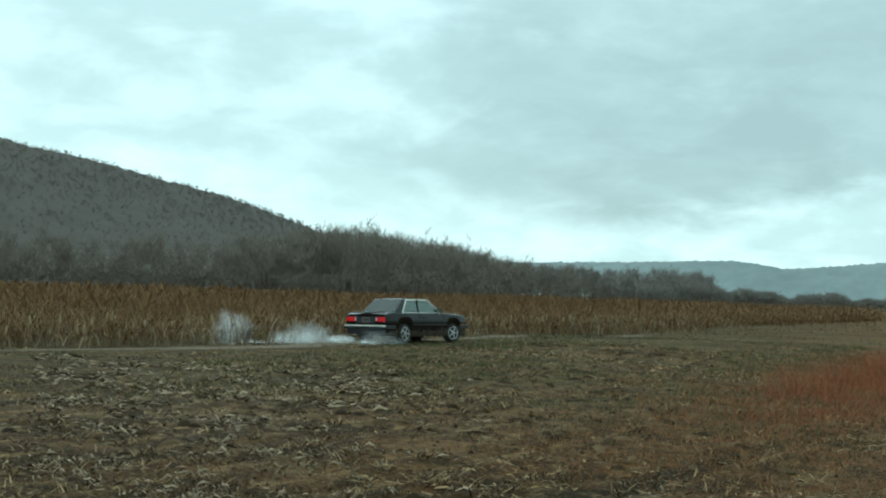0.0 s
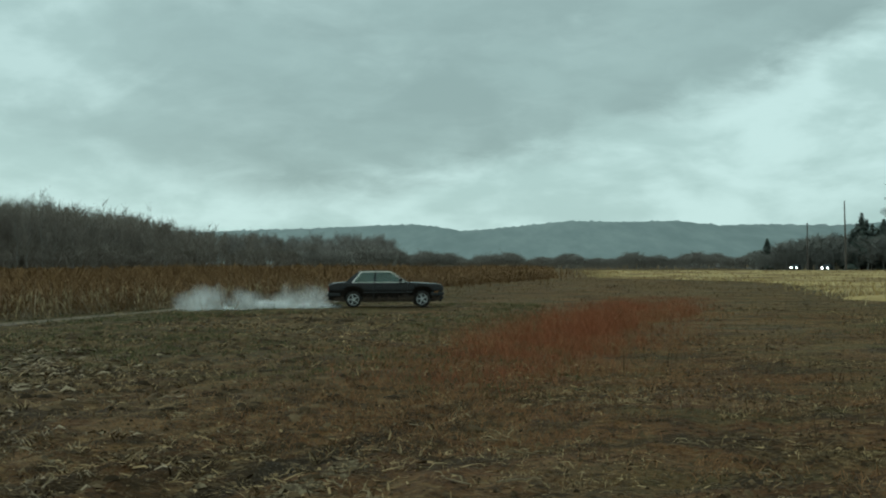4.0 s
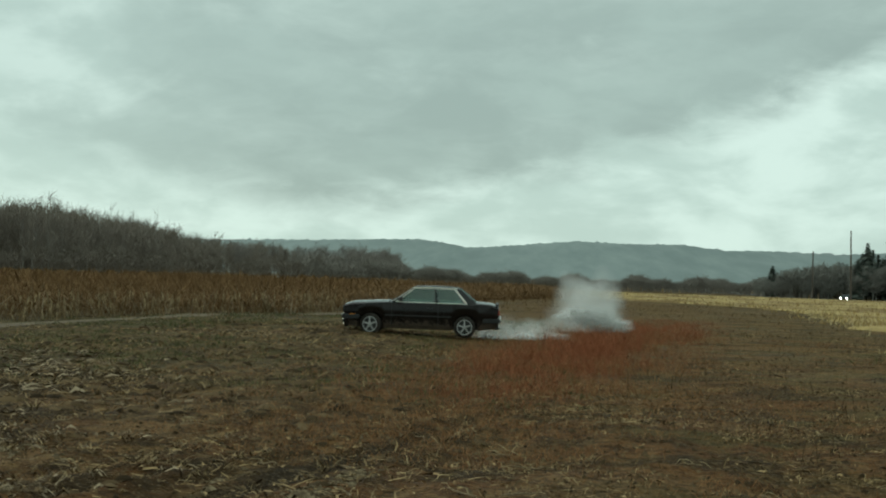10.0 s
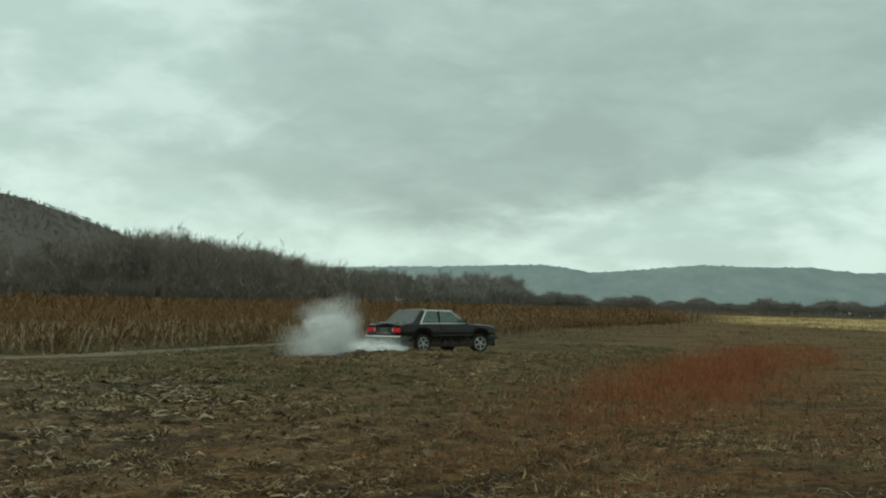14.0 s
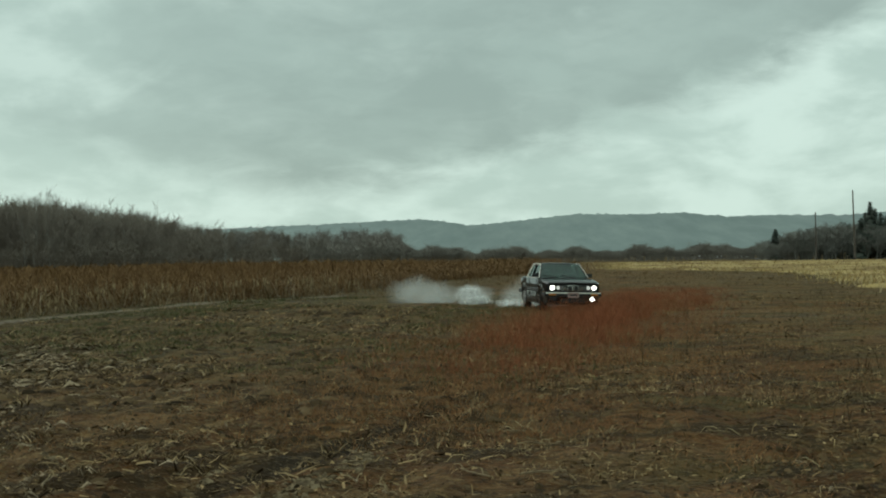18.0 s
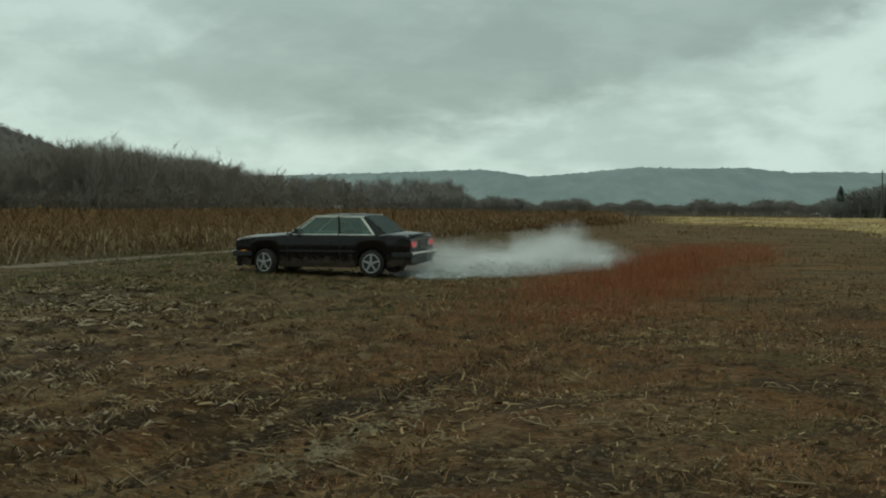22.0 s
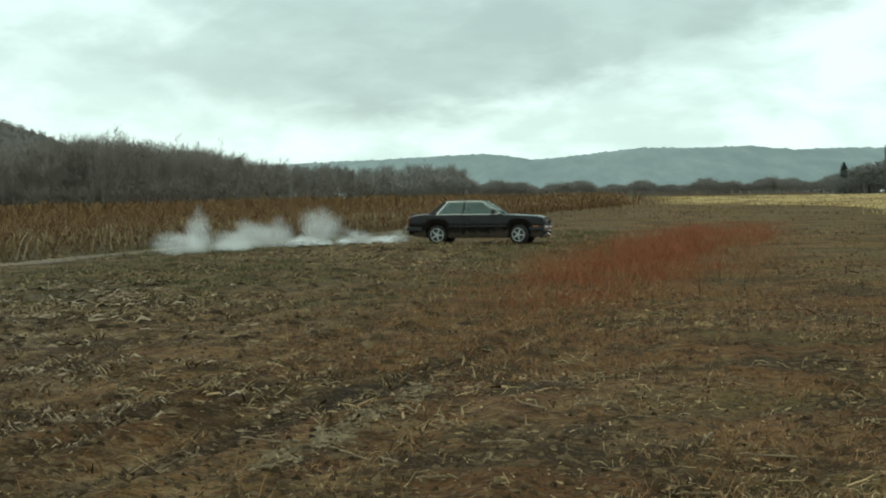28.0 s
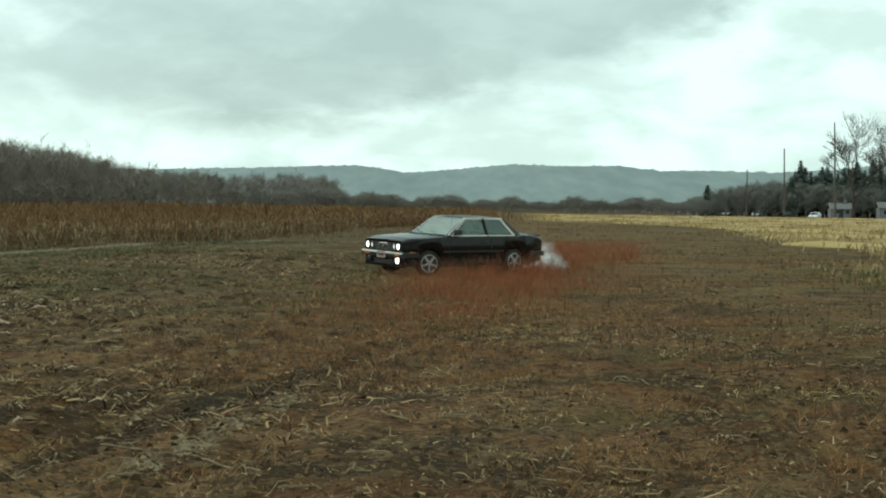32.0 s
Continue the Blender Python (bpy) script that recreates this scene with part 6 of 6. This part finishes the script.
def smooth(rows, t):
    """Catmull-Rom through timed rows, with the heading unwound."""
    a = np.array(rows, float)
    a[:, 3] = np.degrees(np.unwrap(np.radians(a[:, 3])))
    m = np.gradient(a[:, 1:], a[:, 0], axis=0)
    k = int(np.clip(np.searchsorted(a[:, 0], t) - 1, 0, len(a) - 2))
    h = a[k + 1, 0] - a[k, 0]
    u = (t - a[k, 0]) / h
    return (2 * u**3 - 3 * u**2 + 1) * a[k, 1:] + (u**3 - 2 * u**2 + u) * h * m[k] + (3 * u**2 - 2 * u**3) * a[k + 1, 1:] + (u**3 - u**2) * h * m[k + 1]


def car_pose(t):
    x, y, h = smooth(DRIVE, t)
    return pose(x, y, float(land(np.array(x), np.array(y))), 0.3 * math.sin(t * 5.1), -1.3 + 0.5 * math.sin(t * 3.7), h)


# when the wheels throw up mist, and how thickly
MIST_TIMES = [(-2, 0.7), (3, 0.7), (5, 1.0), (7, 0.8), (7.9, 1.0), (8.3, 1.6), (8.55, 1.2), (8.6, 0.1), (9.2, 0.1), (9.5, 0.6), (11, 1.3), (13.5, 1.5), (15.0, 1.2), (16.2, 0.75), (17.5, 0.7), (18.6, 0.6), (19.0, 0.5), (19.3, 0.8), (19.7, 1.3), (21, 1.3), (23, 1.6), (24.9, 1.6), (25.5, 1.0), (26.5, 0.9), (29, 0.8), (31, 0.6), (31.4, 1.3), (32, 1.3)]

# and how many seconds a thick puff lasts
MIST_LIFE = [(0, 1.2), (6, 1.2), (7.8, 1.6), (8.0, 2.6), (8.5, 2.6), (8.8, 1.8), (11, 1.6), (12, 0.8), (13.5, 1.8), (14.6, 1.7), (15.4, 1.2), (16, 1.1), (18, 1.2), (19.0, 1.2), (19.4, 2.2), (20, 2.3), (21.4, 2.0), (22.1, 1.7), (22.5, 0.7), (23.6, 0.6), (24.1, 1.1), (24.4, 1.7), (25.4, 2.2), (26.4, 1.5), (28, 1.3), (32, 1.0)]


def motions():
    walk(CAR, [(t, car_pose(t)) for t in np.arange(0, 32.01, 0.25)])
    # wheels roll with the way gone
    ts = np.arange(0, 32.001, 1 / 15)
    at = np.array([smooth(DRIVE, t)[:2] for t in ts])
    gone = np.concatenate([[0], np.cumsum(np.hypot(*np.diff(at, axis=0).T))])
    for w in WHEELS:
        x, y, z = w.location
        steer = -14 if y > 0 else 0
        walk(w, [(t, pose(x, y, z, 0, 0, steer) @ pose(0, 0, 0, -math.degrees(g / WHEEL))) for t, g in zip(ts, gone)])
    roads = [[(0, -10.2, 345), (3, -11.1, 325), (6, -11.75, 310), (9, -12.75, 292), (13, -15.0, 268), (17, -21.0, 215), (32, -30, 198)],
             [(0, -11.0, 327), (3, -12.2, 315), (6, -13.3, 300), (9, -15.4, 268), (11, -19.0, 230), (14, -26.0, 202), (32, -36, 194)],
             [(0, -7.2, 560), (12, -7.6, 530), (24, -8.4, 490), (28, -8.8, 465), (32, -9.0, 450)],
             [(0, -8.0, 505), (16, -9.0, 450), (28, -10.2, 390), (32, -12.2, 330)],
             [(0, -6.6, 590), (24, -8.0, 505), (28, -9.2, 440), (30, -10.0, 400), (32, -11.0, 350)],
             [(0, -7.0, 580), (20, -9.2, 440), (28, -11.8, 330), (30, -12.7, 312), (32, -14.5, 285)]]
    for ob, rows in zip(FAR_CARS, roads):
        walk(ob, [(t, pose(*polar(a, d, 0.15), 0, 0, a + 168)) for t, a, d in rows])
    # each puff waits in the soil, is thrown up by a rear wheel, drifts, thins and settles
    r = np.random.default_rng(5)
    t, k = -2.4, 0
    while t < 31.8:
        thick = np.interp(t, [m[0] for m in MIST_TIMES], [m[1] for m in MIST_TIMES])
        if thick < 0.15:
            t += 0.1
            continue
        x, y, h = smooth(DRIVE, max(t, 0.0))
        if t < 0:
            v = smooth(DRIVE, 0.4) - smooth(DRIVE, 0.0)
            x, y = x + v[0] * t / 0.4, y + v[1] * t / 0.4
        a = radians(h)
        back, side = 1.75, r.uniform(-0.7, 0.7)
        x, y = x + math.sin(a) * back + math.cos(a) * side, y - math.cos(a) * back + math.sin(a) * side
        dense = k % 3 != 2
        ob = new("mist_puff", PUFF_KINDS[(k * 7 // 3) % 4 + (0 if dense else 4)])
        ob.parent = MIST
        size = (0.22 if dense else 0.38) + 0.19 * thick * r.uniform(0.4, 1.2)
        ob.scale = (size * r.uniform(1.1, 1.7), size * r.uniform(0.9, 1.3), size * r.uniform(0.75, 1.2))
        if 23.9 < t < 24.9:
            ob.scale = ob.scale * 1.2
        if 25.2 < t < 31.0:
            ob.scale = (ob.scale.x * 0.9, ob.scale.y * 0.8, ob.scale.z * (0.75 if k % 5 else 1.1))
        if 23.6 < t < 25.6:
            # the tail swings out here and flings the mist wide
            x, y = x - 0.25 * min(1.0, (t - 23.6) / 0.5), y + 0.3
        spin, life = r.uniform(0, 360), np.interp(t, [m[0] for m in MIST_LIFE], [m[1] for m in MIST_LIFE]) 
        life = life * r.uniform(0.7, 1.2) if dense else 0.7 + life * r.uniform(0.6, 1.3)
        if not dense and 19.6 < t < 21.2:
            life += 0.9
        heavy = max(0.0, thick - 1.2)
        wind = np.array([-0.55 - heavy * 0.5, 0.06]) + r.normal(0, 0.10, 2)
        kick = np.array([math.sin(a), -math.cos(a)]) * r.uniform(0.2, 0.7) + np.array([-math.cos(a), -math.sin(a)]) * 2.6 * heavy * r.uniform(0.5, 1.3)
        rise = (r.uniform(-0.1, 0.55) if dense else r.uniform(0.05, 0.8)) * (0.5 + 0.5 * thick) * min(1.0, (life / 1.7) ** 2)
        if 19.5 < t < 21.2:
            rise = rise * 0.35 - 0.05
        if 21.2 < t < 23.2:
            rise = rise * 0.3 - 0.05
        if 23.9 < t < 24.9:
            rise += r.uniform(0.2, 1.9)
            kick = kick * 0.45
        if 7.9 < t < 8.6:
            rise += 0.3
        if 25.2 < t < 31.0 or 16.0 < t < 18.6:
            rise *= 0.5 if k % 5 else 1.3
        if 13.5 < t < 15.4:
            rise *= 0.75
        if t < 3.0 or 10.6 < t < 11.8:
            rise *= 0.35
        if 12.0 < t < 13.1:
            rise += 0.35
        rows = []
        for dt, z, turn in ((-0.12, -3.2, 0), (0.04, -0.14, 6), (0.6, rise * 0.15 - 0.12, 18), (life * 0.65, rise, 34), (life, -0.3 * (not dense) - 0.5, 50), (life + 0.8, -3.2, 62)):
            q = np.array([x, y]) + wind * max(dt, 0) + kick * min(max(dt, 0), 1.2)
            rows.append((t + dt, pose(*q, z, 0, 0, spin + turn)))
        inner = [m for m in rows if 0 < m[0] < 32]

        def between(s):
            for (t0, m0), (t1, m1) in zip(rows, rows[1:]):
                if t0 <= s <= t1:
                    return m0.lerp(m1, (s - t0) / (t1 - t0))
            return rows[0][1] if s < rows[0][0] else rows[-1][1]

        walk(ob, [(0, between(0)), *inner, (32, between(32))])
        t += 0.125 / (0.55 + 0.75 * thick)
        k += 1


motions()
